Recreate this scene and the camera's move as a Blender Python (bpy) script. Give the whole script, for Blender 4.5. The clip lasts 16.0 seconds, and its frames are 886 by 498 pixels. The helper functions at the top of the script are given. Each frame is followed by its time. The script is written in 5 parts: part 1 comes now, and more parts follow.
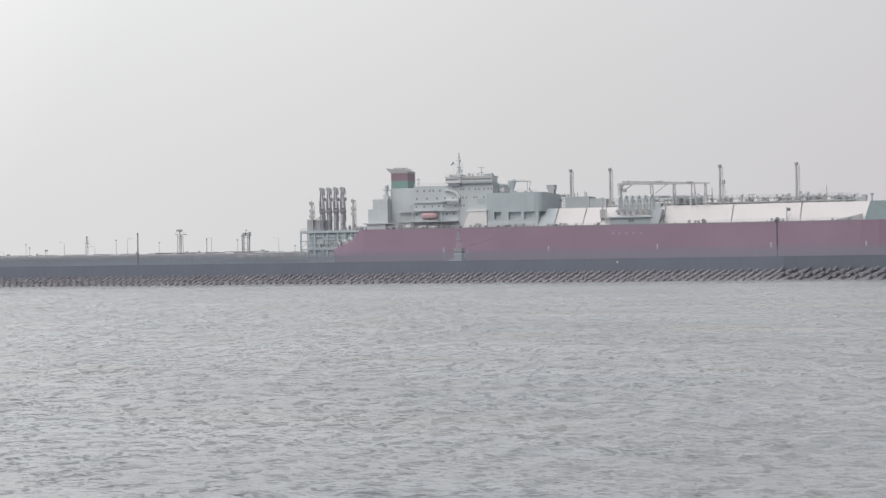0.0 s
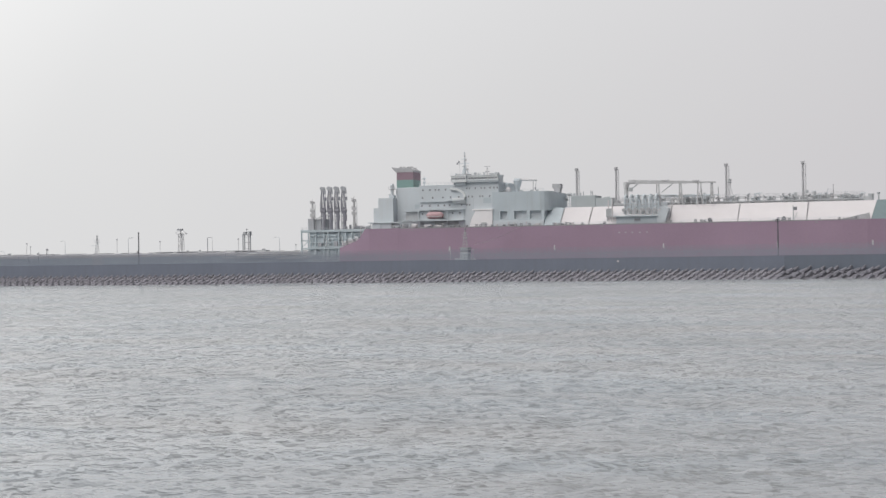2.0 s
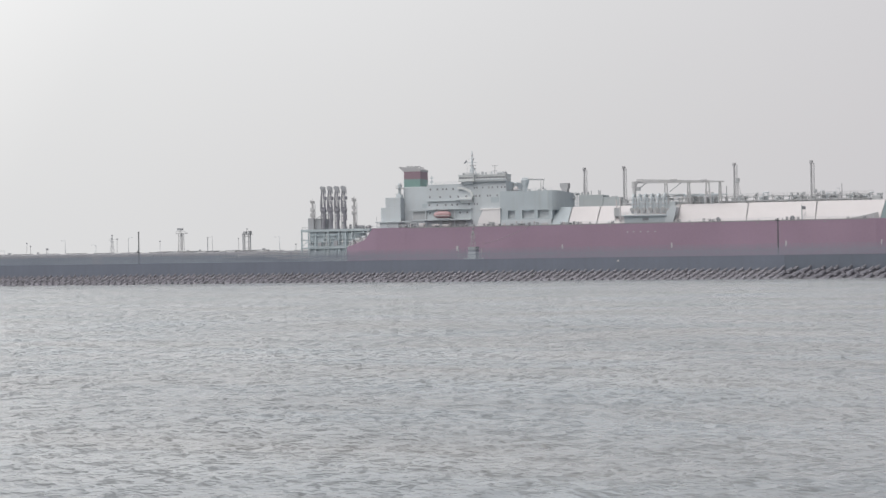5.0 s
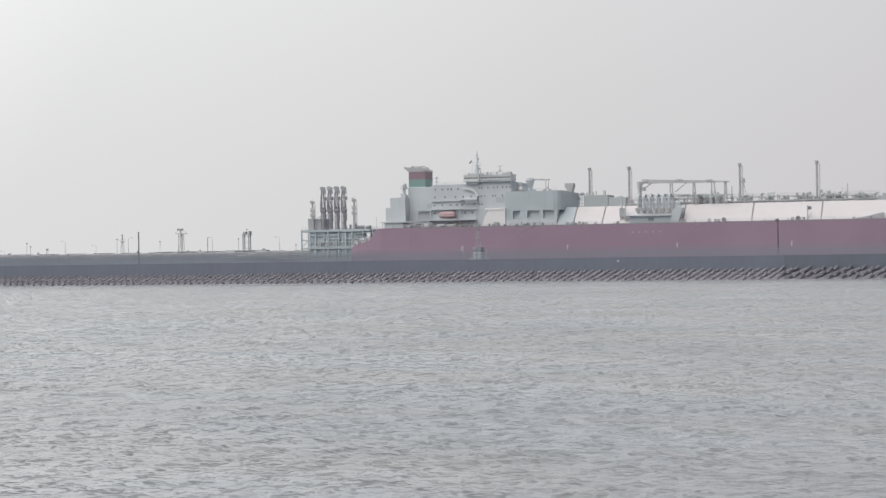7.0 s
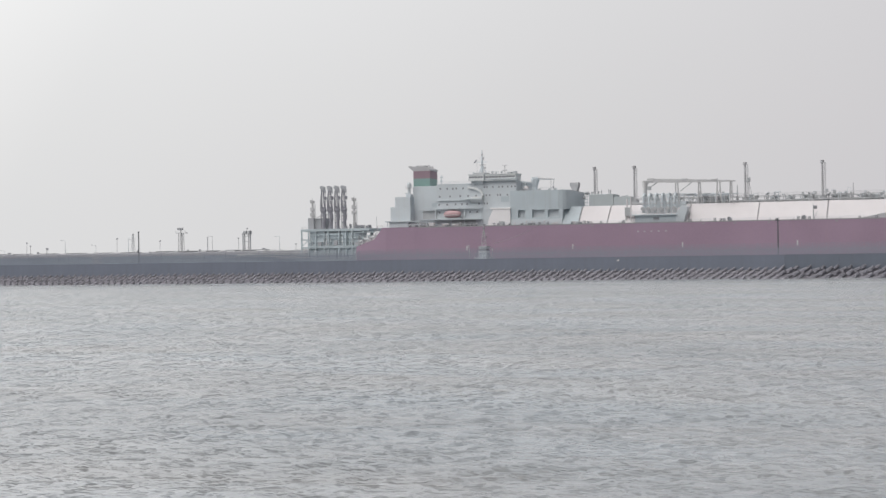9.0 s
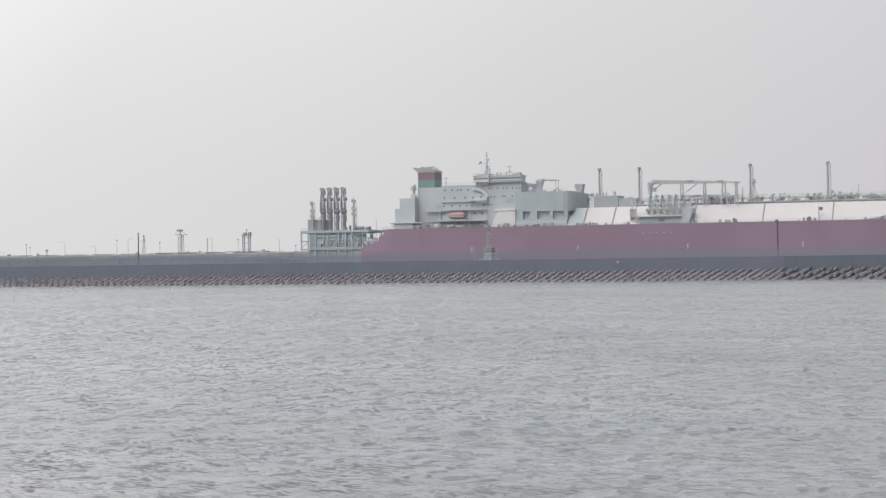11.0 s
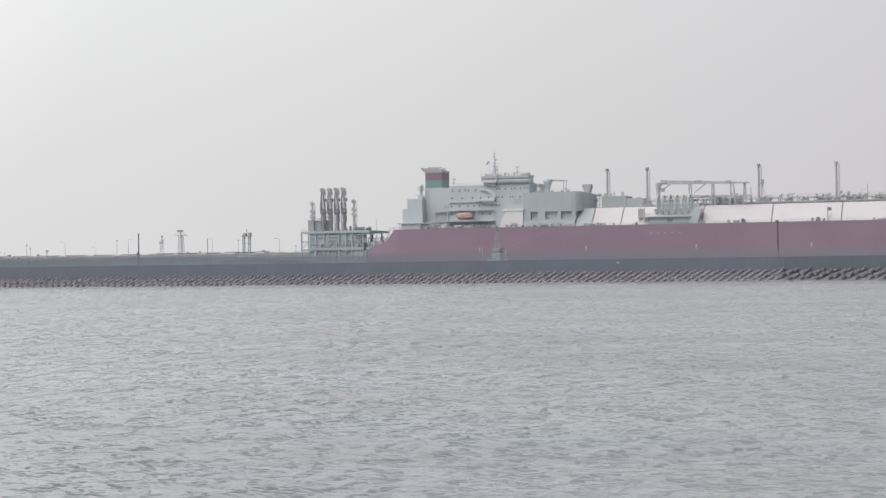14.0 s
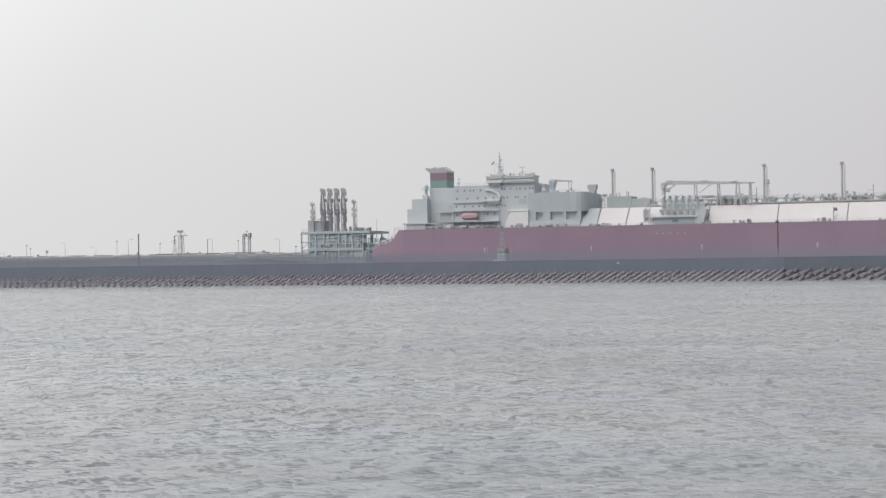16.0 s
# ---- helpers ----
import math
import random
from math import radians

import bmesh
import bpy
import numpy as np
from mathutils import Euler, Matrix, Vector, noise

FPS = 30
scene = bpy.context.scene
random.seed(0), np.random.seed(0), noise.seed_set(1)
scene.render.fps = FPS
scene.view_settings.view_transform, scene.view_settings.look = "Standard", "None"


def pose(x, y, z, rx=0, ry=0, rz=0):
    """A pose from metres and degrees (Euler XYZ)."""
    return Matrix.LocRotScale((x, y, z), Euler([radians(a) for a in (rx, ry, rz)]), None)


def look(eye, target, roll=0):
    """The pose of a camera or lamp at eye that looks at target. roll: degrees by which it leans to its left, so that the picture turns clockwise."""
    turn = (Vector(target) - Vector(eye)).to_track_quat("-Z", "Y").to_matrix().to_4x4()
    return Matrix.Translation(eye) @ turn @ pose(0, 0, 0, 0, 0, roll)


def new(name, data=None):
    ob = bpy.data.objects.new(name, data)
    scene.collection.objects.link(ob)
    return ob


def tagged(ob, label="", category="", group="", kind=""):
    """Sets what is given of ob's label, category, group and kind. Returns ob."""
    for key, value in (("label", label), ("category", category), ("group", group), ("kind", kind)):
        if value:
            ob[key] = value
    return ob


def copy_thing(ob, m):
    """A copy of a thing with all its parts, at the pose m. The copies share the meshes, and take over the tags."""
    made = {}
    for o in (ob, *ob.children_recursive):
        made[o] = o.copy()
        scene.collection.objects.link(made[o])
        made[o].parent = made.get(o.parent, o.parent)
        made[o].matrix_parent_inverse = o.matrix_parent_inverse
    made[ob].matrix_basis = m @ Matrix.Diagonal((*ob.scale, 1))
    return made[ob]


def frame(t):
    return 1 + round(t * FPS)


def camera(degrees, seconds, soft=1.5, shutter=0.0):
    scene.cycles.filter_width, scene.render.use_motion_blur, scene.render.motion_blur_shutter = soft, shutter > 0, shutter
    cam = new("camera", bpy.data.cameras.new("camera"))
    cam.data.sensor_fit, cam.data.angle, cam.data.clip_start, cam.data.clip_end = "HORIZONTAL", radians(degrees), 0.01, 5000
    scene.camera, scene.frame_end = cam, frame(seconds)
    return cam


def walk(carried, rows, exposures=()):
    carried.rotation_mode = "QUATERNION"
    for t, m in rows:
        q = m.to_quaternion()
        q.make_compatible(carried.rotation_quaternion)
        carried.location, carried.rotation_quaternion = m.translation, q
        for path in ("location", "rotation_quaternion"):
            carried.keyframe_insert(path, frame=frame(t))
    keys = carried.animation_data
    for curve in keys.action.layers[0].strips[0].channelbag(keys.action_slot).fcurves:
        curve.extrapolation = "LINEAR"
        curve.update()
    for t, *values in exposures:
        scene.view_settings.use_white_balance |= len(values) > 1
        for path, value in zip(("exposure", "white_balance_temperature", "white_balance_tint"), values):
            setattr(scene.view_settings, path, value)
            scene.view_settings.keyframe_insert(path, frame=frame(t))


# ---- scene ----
# World: X runs along the breakwater, the berth and the ship (towards her bow), Y away from the beach, sea level at z = 0.
EYE = Vector((0, 0, 5.0))
YAW, PITCH, ROLL = 19.0, 0.392, -0.774      # degrees: turned left, tilted up, leaning
STEP = 0.01958                              # degrees of one small shake of the hand
cam = camera(30, 16.0, soft=1.5)


def aim(sx, sy):
    """The camera's pose, turned by small shakes sideways and upwards."""
    yaw, pitch = radians(YAW + sx * STEP), radians(PITCH + sy * STEP)
    way = Vector((-math.sin(yaw) * math.cos(pitch), math.cos(yaw) * math.cos(pitch), math.sin(pitch)))
    return look(EYE, EYE + way * 100, ROLL)


SHAKE = [(0, -1.1, 1.5), (0.5, -0.9, 1.5), (1, 0.2, 1.3), (1.5, 0.4, 0.9), (2, 0.3, 0.1), (2.5, -0.2, 0), (3, 0.1, 0.1), (3.5, 0, 0),
         (4, 0.2, -0.2), (6.5, 0.5, -1.2), (7, 0.4, -0.2), (7.5, 0.4, 0), (8, 0.4, 0.2), (8.5, 0.4, -0.2), (9, 0.4, -1.3), (11.5, -0.4, 2.4),
         (12, -0.6, 3.0), (12.5, -0.2, 3.0), (13, 0, 2.5), (13.5, -0.2, 2.9), (14, 0.2, 2.4), (14.5, 0.7, 2.1), (15, 0.2, 2.8), (15.5, 0.2, 3.0),
         (16, 0.2, 3.1)]
walk(cam, [(t, aim(sx, sy)) for t, sx, sy in SHAKE])

# ---- light: a hazy, overcast day, the veiled sun high behind the beach ----
SUN_EL, SUN_AZ = radians(50), radians(186)   # azimuth from +Y towards +X
to_sun = Vector((math.sin(SUN_AZ) * math.cos(SUN_EL), math.cos(SUN_AZ) * math.cos(SUN_EL), math.sin(SUN_EL)))


def make_world():
    world = bpy.data.worlds.new("overcast_sky")
    scene.world = world
    world.use_nodes = True
    nt = world.node_tree
    nt.nodes.clear()
    n, l = nt.nodes.new, nt.links.new
    out, bg = n("ShaderNodeOutputWorld"), n("ShaderNodeBackground")
    sky = n("ShaderNodeTexSky")
    sky.sky_type, sky.sun_disc, sky.sun_elevation, sky.sun_rotation = "NISHITA", False, SUN_EL, SUN_AZ
    sky.dust_density, sky.air_density = 8.0, 1.5
    dim = n("ShaderNodeMix")
    dim.data_type, dim.blend_type = "RGBA", "MULTIPLY"
    dim.inputs[0].default_value = 1.0
    dim.inputs[7].default_value = (0.10, 0.10, 0.10, 1)
    l(sky.outputs[0], dim.inputs[6])
    # cloud veil: lighter towards the sun's side, a little warmer and duller away from it
    co = n("ShaderNodeTexCoord")
    side = n("ShaderNodeVectorMath")
    side.operation = "DOT_PRODUCT"
    side.inputs[1].default_value = Vector((-0.86, 0.30, 0.42)).normalized()
    l(co.outputs["Generated"], side.inputs[0])
    ramp = n("ShaderNodeValToRGB")
    e = ramp.color_ramp.elements
    e[0].position, e[0].color = 0.0, (0.55, 0.54, 0.565, 1)
    e[1].position, e[1].color = 1.0, (1.2, 1.19, 1.17, 1)
    for at, c in ((0.68, (0.645, 0.63, 0.65, 1)), (0.78, (0.705, 0.70, 0.71, 1)), (0.87, (0.77, 0.77, 0.775, 1))):
        e.new(at).color = c
    m = n("ShaderNodeMapRange")
    m.inputs[1].default_value, m.inputs[2].default_value = -1.0, 1.0
    l(side.outputs["Value"], m.inputs[0])
    l(m.outputs[0], ramp.inputs[0])
    cl = n("ShaderNodeTexNoise")
    cl.inputs["Scale"].default_value, cl.inputs["Detail"].default_value = 2.2, 4.0
    l(co.outputs["Generated"], cl.inputs["Vector"])
    cr = n("ShaderNodeMapRange")
    cr.inputs[3].default_value, cr.inputs[4].default_value = 0.96, 1.04
    l(cl.outputs[0], cr.inputs[0])
    veil = n("ShaderNodeMix")
    veil.data_type, veil.blend_type = "RGBA", "MULTIPLY"
    veil.inputs[0].default_value = 1.0
    l(ramp.outputs[0], veil.inputs[6])
    l(cr.outputs[0], veil.inputs[7])
    mix = n("ShaderNodeMix")
    mix.data_type = "RGBA"
    mix.inputs[0].default_value = 0.93
    l(dim.outputs[2], mix.inputs[6])
    l(veil.outputs[2], mix.inputs[7])
    # an overcast sky is brightest overhead
    xyz, up, lift = n("ShaderNodeSeparateXYZ"), n("ShaderNodeMath"), n("ShaderNodeMath")
    l(co.outputs["Generated"], xyz.inputs[0])
    up.operation, lift.operation = "POWER", "MULTIPLY_ADD"
    up.use_clamp = True
    l(xyz.outputs["Z"], up.inputs[0])
    up.inputs[1].default_value = 1.9
    l(up.outputs[0], lift.inputs[0])
    lift.inputs[2].default_value = 1.01
    veer = n("ShaderNodeMath")      # more so on the side of the veiled sun
    veer.operation = "MULTIPLY_ADD"
    veer.inputs[1].default_value, veer.inputs[2].default_value = -4.2, 0.86
    l(xyz.outputs["X"], veer.inputs[0])
    l(veer.outputs[0], lift.inputs[1])
    dome = n("ShaderNodeMix")
    dome.data_type, dome.blend_type = "RGBA", "MULTIPLY"
    dome.inputs[0].default_value = 1.0
    l(mix.outputs[2], dome.inputs[6])
    l(lift.outputs[0], dome.inputs[7])
    l(dome.outputs[2], bg.inputs["Color"])
    bg.inputs["Strength"].default_value = 1.0
    l(bg.outputs[0], out.inputs["Surface"])


make_world()
sun = bpy.data.lights.new("sun", "SUN")
sun.energy, sun.angle, sun.color = 0.93, radians(30), (1.0, 0.97, 0.92)
new("sun", sun).matrix_world = look(to_sun * 500, (0, 0, 0))


# ---- materials ----
def paint(name, rgb, rough=0.6, vary=0.12, size=0.35, streak=0.0, dirt=(0.25, 0.2, 0.17), metal=0.0, bump=0.03, rnd=0.0):
    """A weathered surface: broad fading, fine grain, and run-down streaks of dirt; rnd: differs from piece to piece."""
    m = bpy.data.materials.new(name)
    m.use_nodes = True
    nt = m.node_tree
    n, l = nt.nodes.new, nt.links.new
    b = nt.nodes["Principled BSDF"]
    b.inputs["Metallic"].default_value = metal
    co = n("ShaderNodeTexCoord")
    big, fine = n("ShaderNodeTexNoise"), n("ShaderNodeTexNoise")
    big.inputs["Scale"].default_value, big.inputs["Detail"].default_value = size * 0.4, 5
    fine.inputs["Scale"].default_value, fine.inputs["Detail"].default_value = size * 9, 4
    l(co.outputs["Object"], big.inputs["Vector"])
    l(co.outputs["Object"], fine.inputs["Vector"])
    add = n("ShaderNodeMath")
    add.operation = "MULTIPLY_ADD"
    l(fine.outputs[0], add.inputs[0])
    add.inputs[1].default_value = 0.4
    l(big.outputs[0], add.inputs[2])
    mr = n("ShaderNodeMapRange")
    mr.inputs[1].default_value, mr.inputs[2].default_value = 0.4, 1.0
    mr.inputs[3].default_value, mr.inputs[4].default_value = 1 - vary, 1 + vary
    l(add.outputs[0], mr.inputs[0])
    tint = n("ShaderNodeMix")
    tint.data_type, tint.blend_type = "RGBA", "MULTIPLY"
    tint.inputs[0].default_value = 1.0
    tint.inputs[6].default_value = (*rgb, 1)
    l(mr.outputs[0], tint.inputs[7])
    last = tint.outputs[2]
    if streak:
        mp = n("ShaderNodeMapping")
        mp.inputs["Scale"].default_value = (0.9, 0.9, 0.05)
        l(co.outputs["Object"], mp.inputs["Vector"])
        st = n("ShaderNodeTexNoise")
        st.inputs["Scale"].default_value, st.inputs["Detail"].default_value = 1.0, 6
        l(mp.outputs[0], st.inputs["Vector"])
        sr = n("ShaderNodeMapRange")
        sr.inputs[1].default_value, sr.inputs[2].default_value = 0.52, 0.75
        sr.inputs[3].default_value, sr.inputs[4].default_value = 0.0, streak
        l(st.outputs[0], sr.inputs[0])
        sm = n("ShaderNodeMix")
        sm.data_type = "RGBA"
        sm.inputs[7].default_value = (*dirt, 1)
        l(sr.outputs[0], sm.inputs[0])
        l(last, sm.inputs[6])
        last = sm.outputs[2]
    if rnd:
        oi = n("ShaderNodeObjectInfo")
        rr = n("ShaderNodeMapRange")
        rr.inputs[3].default_value, rr.inputs[4].default_value = 1 - rnd, 1 + rnd
        l(oi.outputs["Random"], rr.inputs[0])
        rm = n("ShaderNodeMix")
        rm.data_type, rm.blend_type = "RGBA", "MULTIPLY"
        rm.inputs[0].default_value = 1.0
        l(last, rm.inputs[6])
        l(rr.outputs[0], rm.inputs[7])
        last = rm.outputs[2]
    l(last, b.inputs["Base Color"])
    ro = n("ShaderNodeMapRange")
    ro.inputs[3].default_value, ro.inputs[4].default_value = max(rough - 0.1, 0.05), min(rough + 0.1, 1)
    l(fine.outputs[0], ro.inputs[0])
    l(ro.outputs[0], b.inputs["Roughness"])
    if bump:
        bp = n("ShaderNodeBump")
        bp.inputs["Strength"].default_value, bp.inputs["Distance"].default_value = 0.5, bump
        l(fine.outputs[0], bp.inputs["Height"])
        l(bp.outputs[0], b.inputs["Normal"])
    return m


def sea(name, rgb, ripple):
    """Murky coastal water; the ripples too small for the mesh are relief at two scales."""
    m = bpy.data.materials.new(name)
    m.use_nodes = True
    nt = m.node_tree
    n, l = nt.nodes.new, nt.links.new
    b = nt.nodes["Principled BSDF"]
    b.inputs["Roughness"].default_value, b.inputs["IOR"].default_value = 0.06, 1.333
    co = n("ShaderNodeTexCoord")
    mp = n("ShaderNodeMapping")
    mp.inputs["Rotation"].default_value = (0, 0, radians(-19))
    mp.inputs["Scale"].default_value = (0.45, 1.0, 1.0)
    l(co.outputs["Object"], mp.inputs["Vector"])
    a, c, patch = n("ShaderNodeTexNoise"), n("ShaderNodeTexNoise"), n("ShaderNodeTexNoise")
    for t, size, d in ((a, 6.5, 2), (c, 15.0, 3), (patch, 0.06, 4)):
        t.inputs["Scale"].default_value, t.inputs["Detail"].default_value = size, d
        l(mp.outputs[0], t.inputs["Vector"])
    # slopes of the ripples: two fields of random tilt, livelier where gusts touch the water
    def vec(op, p, q):
        v = n("ShaderNodeVectorMath")
        v.operation = op
        for k, x in enumerate((p, q)):
            if isinstance(x, tuple):
                v.inputs[k].default_value = x
            elif x is not None:
                l(x, v.inputs[k])
        return v.outputs[0]
    tilt = vec("ADD", vec("MULTIPLY", vec("SUBTRACT", a.outputs["Color"], (0.5, 0.5, 0.5)), (ripple, ripple, 0)),
               vec("MULTIPLY", vec("SUBTRACT", c.outputs["Color"], (0.5, 0.5, 0.5)), (ripple * 0.7, ripple, 0)))
    # wavelets lean towards the beach: short steep fronts, thin against the long gentle backs, that come in clusters
    total, fields = None, []
    for sx, sy, share in ((0.75, 0.45, 0.13), (1.5, 1.7, 0.22), (3.7, 9.6, 0.38), (6.4, 18.0, 0.27), (1.15, 0.75, 0.0)):
        size, tex, part_of = n("ShaderNodeMapping"), n("ShaderNodeTexNoise"), n("ShaderNodeMath")
        size.inputs["Rotation"].default_value = (0, 0, radians(-19))
        size.inputs["Scale"].default_value = (sx, sy, 1.0)
        l(co.outputs["Object"], size.inputs["Vector"])
        tex.inputs["Scale"].default_value, tex.inputs["Detail"].default_value = 1.0, 1.0
        l(size.outputs[0], tex.inputs["Vector"])
        part_of.operation = "MULTIPLY_ADD"
        l(tex.outputs[0], part_of.inputs[0])
        part_of.inputs[1].default_value, part_of.inputs[2].default_value = share, 0.0
        if total:
            l(total, part_of.inputs[2])
        total = part_of.outputs[0]
        fields.append(tex.outputs[0])
    front, side = n("ShaderNodeMapRange"), n("ShaderNodeCombineXYZ")
    front.inputs[1].default_value, front.inputs[2].default_value = 0.508, 0.58
    front.inputs[3].default_value, front.inputs[4].default_value = -0.05, -1.7
    l(total, front.inputs[0])
    # here and there a whole cluster steepens together
    group, comb, both, sum_y = n("ShaderNodeMapRange"), n("ShaderNodeMapRange"), n("ShaderNodeMath"), n("ShaderNodeMath")
    group.inputs[1].default_value, group.inputs[2].default_value = 0.57, 0.605
    comb.inputs[1].default_value, comb.inputs[2].default_value = 0.44, 0.54
    comb.inputs[3].default_value, comb.inputs[4].default_value = -0.12, -1.1
    l(fields[4], group.inputs[0])
    l(fields[2], comb.inputs[0])
    both.operation = "MULTIPLY"
    l(group.outputs[0], both.inputs[0])
    l(comb.outputs[0], both.inputs[1])
    l(front.outputs[0], sum_y.inputs[0])
    l(both.outputs[0], sum_y.inputs[1])
    l(sum_y.outputs[0], side.inputs["Y"])
    tilt = vec("ADD", tilt, side.outputs[0])
    gust = n("ShaderNodeMapRange")
    gust.inputs[1].default_value, gust.inputs[2].default_value = 0.3, 0.7
    gust.inputs[3].default_value, gust.inputs[4].default_value = 0.65, 1.35
    l(patch.outputs[0], gust.inputs[0])
    geo = n("ShaderNodeNewGeometry")
    l(vec("NORMALIZE", vec("ADD", geo.outputs["Normal"], vec("MULTIPLY", tilt, gust.outputs[0])), None), b.inputs["Normal"])
    mr = n("ShaderNodeMapRange")
    mr.inputs[1].default_value, mr.inputs[2].default_value = 0.3, 0.7
    mr.inputs[3].default_value, mr.inputs[4].default_value = 0.8, 1.2
    l(patch.outputs[0], mr.inputs[0])
    t = n("ShaderNodeMix")
    t.data_type, t.blend_type = "RGBA", "MULTIPLY"
    t.inputs[0].default_value = 1.0
    t.inputs[6].default_value = (*rgb, 1)
    l(mr.outputs[0], t.inputs[7])
    # clouds of silt, warmer and cooler
    silt, hue, tone = n("ShaderNodeTexNoise"), n("ShaderNodeMix"), n("ShaderNodeMix")
    silt.inputs["Scale"].default_value, silt.inputs["Detail"].default_value = 0.11, 3
    l(mp.outputs[0], silt.inputs["Vector"])
    between = n("ShaderNodeMapRange")
    between.inputs[1].default_value, between.inputs[2].default_value = 0.35, 0.65
    l(silt.outputs[0], between.inputs[0])
    hue.data_type = tone.data_type = "RGBA"
    l(between.outputs[0], hue.inputs[0])
    hue.inputs[6].default_value, hue.inputs[7].default_value = (0.95, 1.0, 1.01, 1), (1.03, 1.01, 0.97, 1)
    tone.blend_type = "MULTIPLY"
    tone.inputs[0].default_value = 1.0
    l(t.outputs[2], tone.inputs[6])
    l(hue.outputs[2], tone.inputs[7])
    l(tone.outputs[2], b.inputs["Base Color"])
    return m


def glass(name):
    m = bpy.data.materials.new(name)
    m.use_nodes = True
    b = m.node_tree.nodes["Principled BSDF"]
    # lifted well above black: haze painted into the glass
    b.inputs["Base Color"].default_value = (0.24, 0.25, 0.27, 1)
    b.inputs["Roughness"].default_value = 0.15
    return m


WATER = sea("sea_water", (0.242, 0.257, 0.277), 0.5)
FAR_WATER = sea("harbour_water", (0.242, 0.257, 0.277), 0.5)
# the sea haze over the red hull is put into its colour
HULL_RED = paint("hazed_red_hull_paint", (0.29, 0.207, 0.277), 0.55, 0.10, 0.12, 0.22, (0.31, 0.22, 0.25), bump=0.02)
WHITE = paint("white_ship_paint", (0.555, 0.535, 0.545), 0.5, 0.05, 0.3, 0.15, (0.49, 0.46, 0.46))
SHIP_GREY = paint("pale_grey_ship_paint", (0.505, 0.55, 0.58), 0.5, 0.07, 0.3, 0.25, (0.47, 0.47, 0.47))
TEAL_GREY = paint("teal_grey_ship_paint", (0.425, 0.483, 0.517), 0.5, 0.07, 0.3, 0.3, (0.34, 0.36, 0.36))
DECK_GREY = paint("deck_equipment_grey", (0.40, 0.42, 0.435), 0.55, 0.2, 0.6)
SEAM = paint("dark_seam_grey", (0.27, 0.27, 0.28), 0.7, 0.1)
# dark steel paled by the haze put into its colour
DARK = paint("dark_steel", (0.21, 0.22, 0.24), 0.55, 0.2)
# funnel and lifeboat colours: greyed, with the haze mixed into the paint
FUNNEL_RED = paint("funnel_red_paint", (0.24, 0.17, 0.205), 0.5, 0.08)
FUNNEL_GREEN = paint("funnel_green_paint", (0.185, 0.29, 0.275), 0.5, 0.08)
ORANGE = paint("orange_lifeboat_shell", (0.40, 0.26, 0.275), 0.5, 0.08)
GLASS = glass("dark_window_glass")
JETTY_GREEN = paint("grey_green_jetty_steel", (0.42, 0.485, 0.515), 0.6, 0.15, 0.4, 0.3, (0.25, 0.24, 0.23))
JETTY_GREY = paint("jetty_pipe_grey", (0.36, 0.375, 0.40), 0.6, 0.15, 0.4, 0.35, (0.27, 0.24, 0.22))
ARM_BLUE = paint("blue_grey_loading_arm_steel", (0.225, 0.23, 0.26), 0.55, 0.15)
WALL_CONCRETE = paint("dark_weathered_concrete", (0.165, 0.186, 0.232), 0.9, 0.12, 0.3, 0.12, (0.12, 0.12, 0.13), bump=0.05)
BLOCK_CONCRETE = paint("armour_block_concrete", (0.235, 0.231, 0.258), 0.95, 0.2, 1.2, bump=0.08, rnd=0.1)
SLOPE_STONE = paint("dark_rubble_stone", (0.21, 0.207, 0.233), 0.95, 0.25, 1.5, bump=0.1)
# big blocks at the nearer end, darkened to paint in the thinner haze
BIG_BLOCK = paint("darker_armour_block_concrete", (0.175, 0.174, 0.198), 0.95, 0.2, 1.2, bump=0.08, rnd=0.12)
FENCE_STEEL = paint("galvanised_fence_steel", (0.225, 0.248, 0.295), 0.6, 0.1)
POLE_STEEL = paint("dark_pole_steel", (0.07, 0.075, 0.085), 0.6, 0.15)
MAST_GREY = paint("weathered_mast_grey", (0.39, 0.395, 0.41), 0.6, 0.15, 0.6)
CRANE_GREY = paint("crane_grey_paint", (0.48, 0.485, 0.495), 0.6, 0.12, 0.6)
BRIGHT_WHITE = paint("clean_white_ship_paint", (0.74, 0.735, 0.745), 0.5, 0.05, 0.3, 0.15, (0.56, 0.55, 0.55))
OFF_WHITE = paint("cool_white_ship_paint", (0.62, 0.65, 0.66), 0.5, 0.05, 0.3, 0.12, (0.5, 0.5, 0.48))
# dark teal with the shade of the trunk's bow-facing sides painted in
FRONT_SHADE = paint("shaded_front_ship_paint", (0.25, 0.32, 0.335), 0.55, 0.08, 0.3, 0.2, (0.22, 0.25, 0.26))
HOUSE_GREY = paint("dull_teal_house_paint", (0.36, 0.40, 0.415), 0.55, 0.08, 0.3, 0.2, (0.3, 0.31, 0.31))
CAUSEWAY = paint("blue_grey_causeway_concrete", (0.28, 0.335, 0.385), 0.85, 0.15, 0.25, 0.2, (0.25, 0.26, 0.28))
CAUSEWAY_PALE = paint("pale_causeway_concrete", (0.335, 0.40, 0.445), 0.85, 0.15, 0.25, 0.2, (0.3, 0.31, 0.33))
LAGGING = paint("weathered_pipe_lagging", (0.33, 0.335, 0.36), 0.7, 0.15, 0.4, 0.2, (0.27, 0.26, 0.27))
JETTY_PANEL = paint("grey_green_jetty_cladding", (0.43, 0.50, 0.535), 0.6, 0.2, 0.5, 0.3, (0.24, 0.25, 0.26))
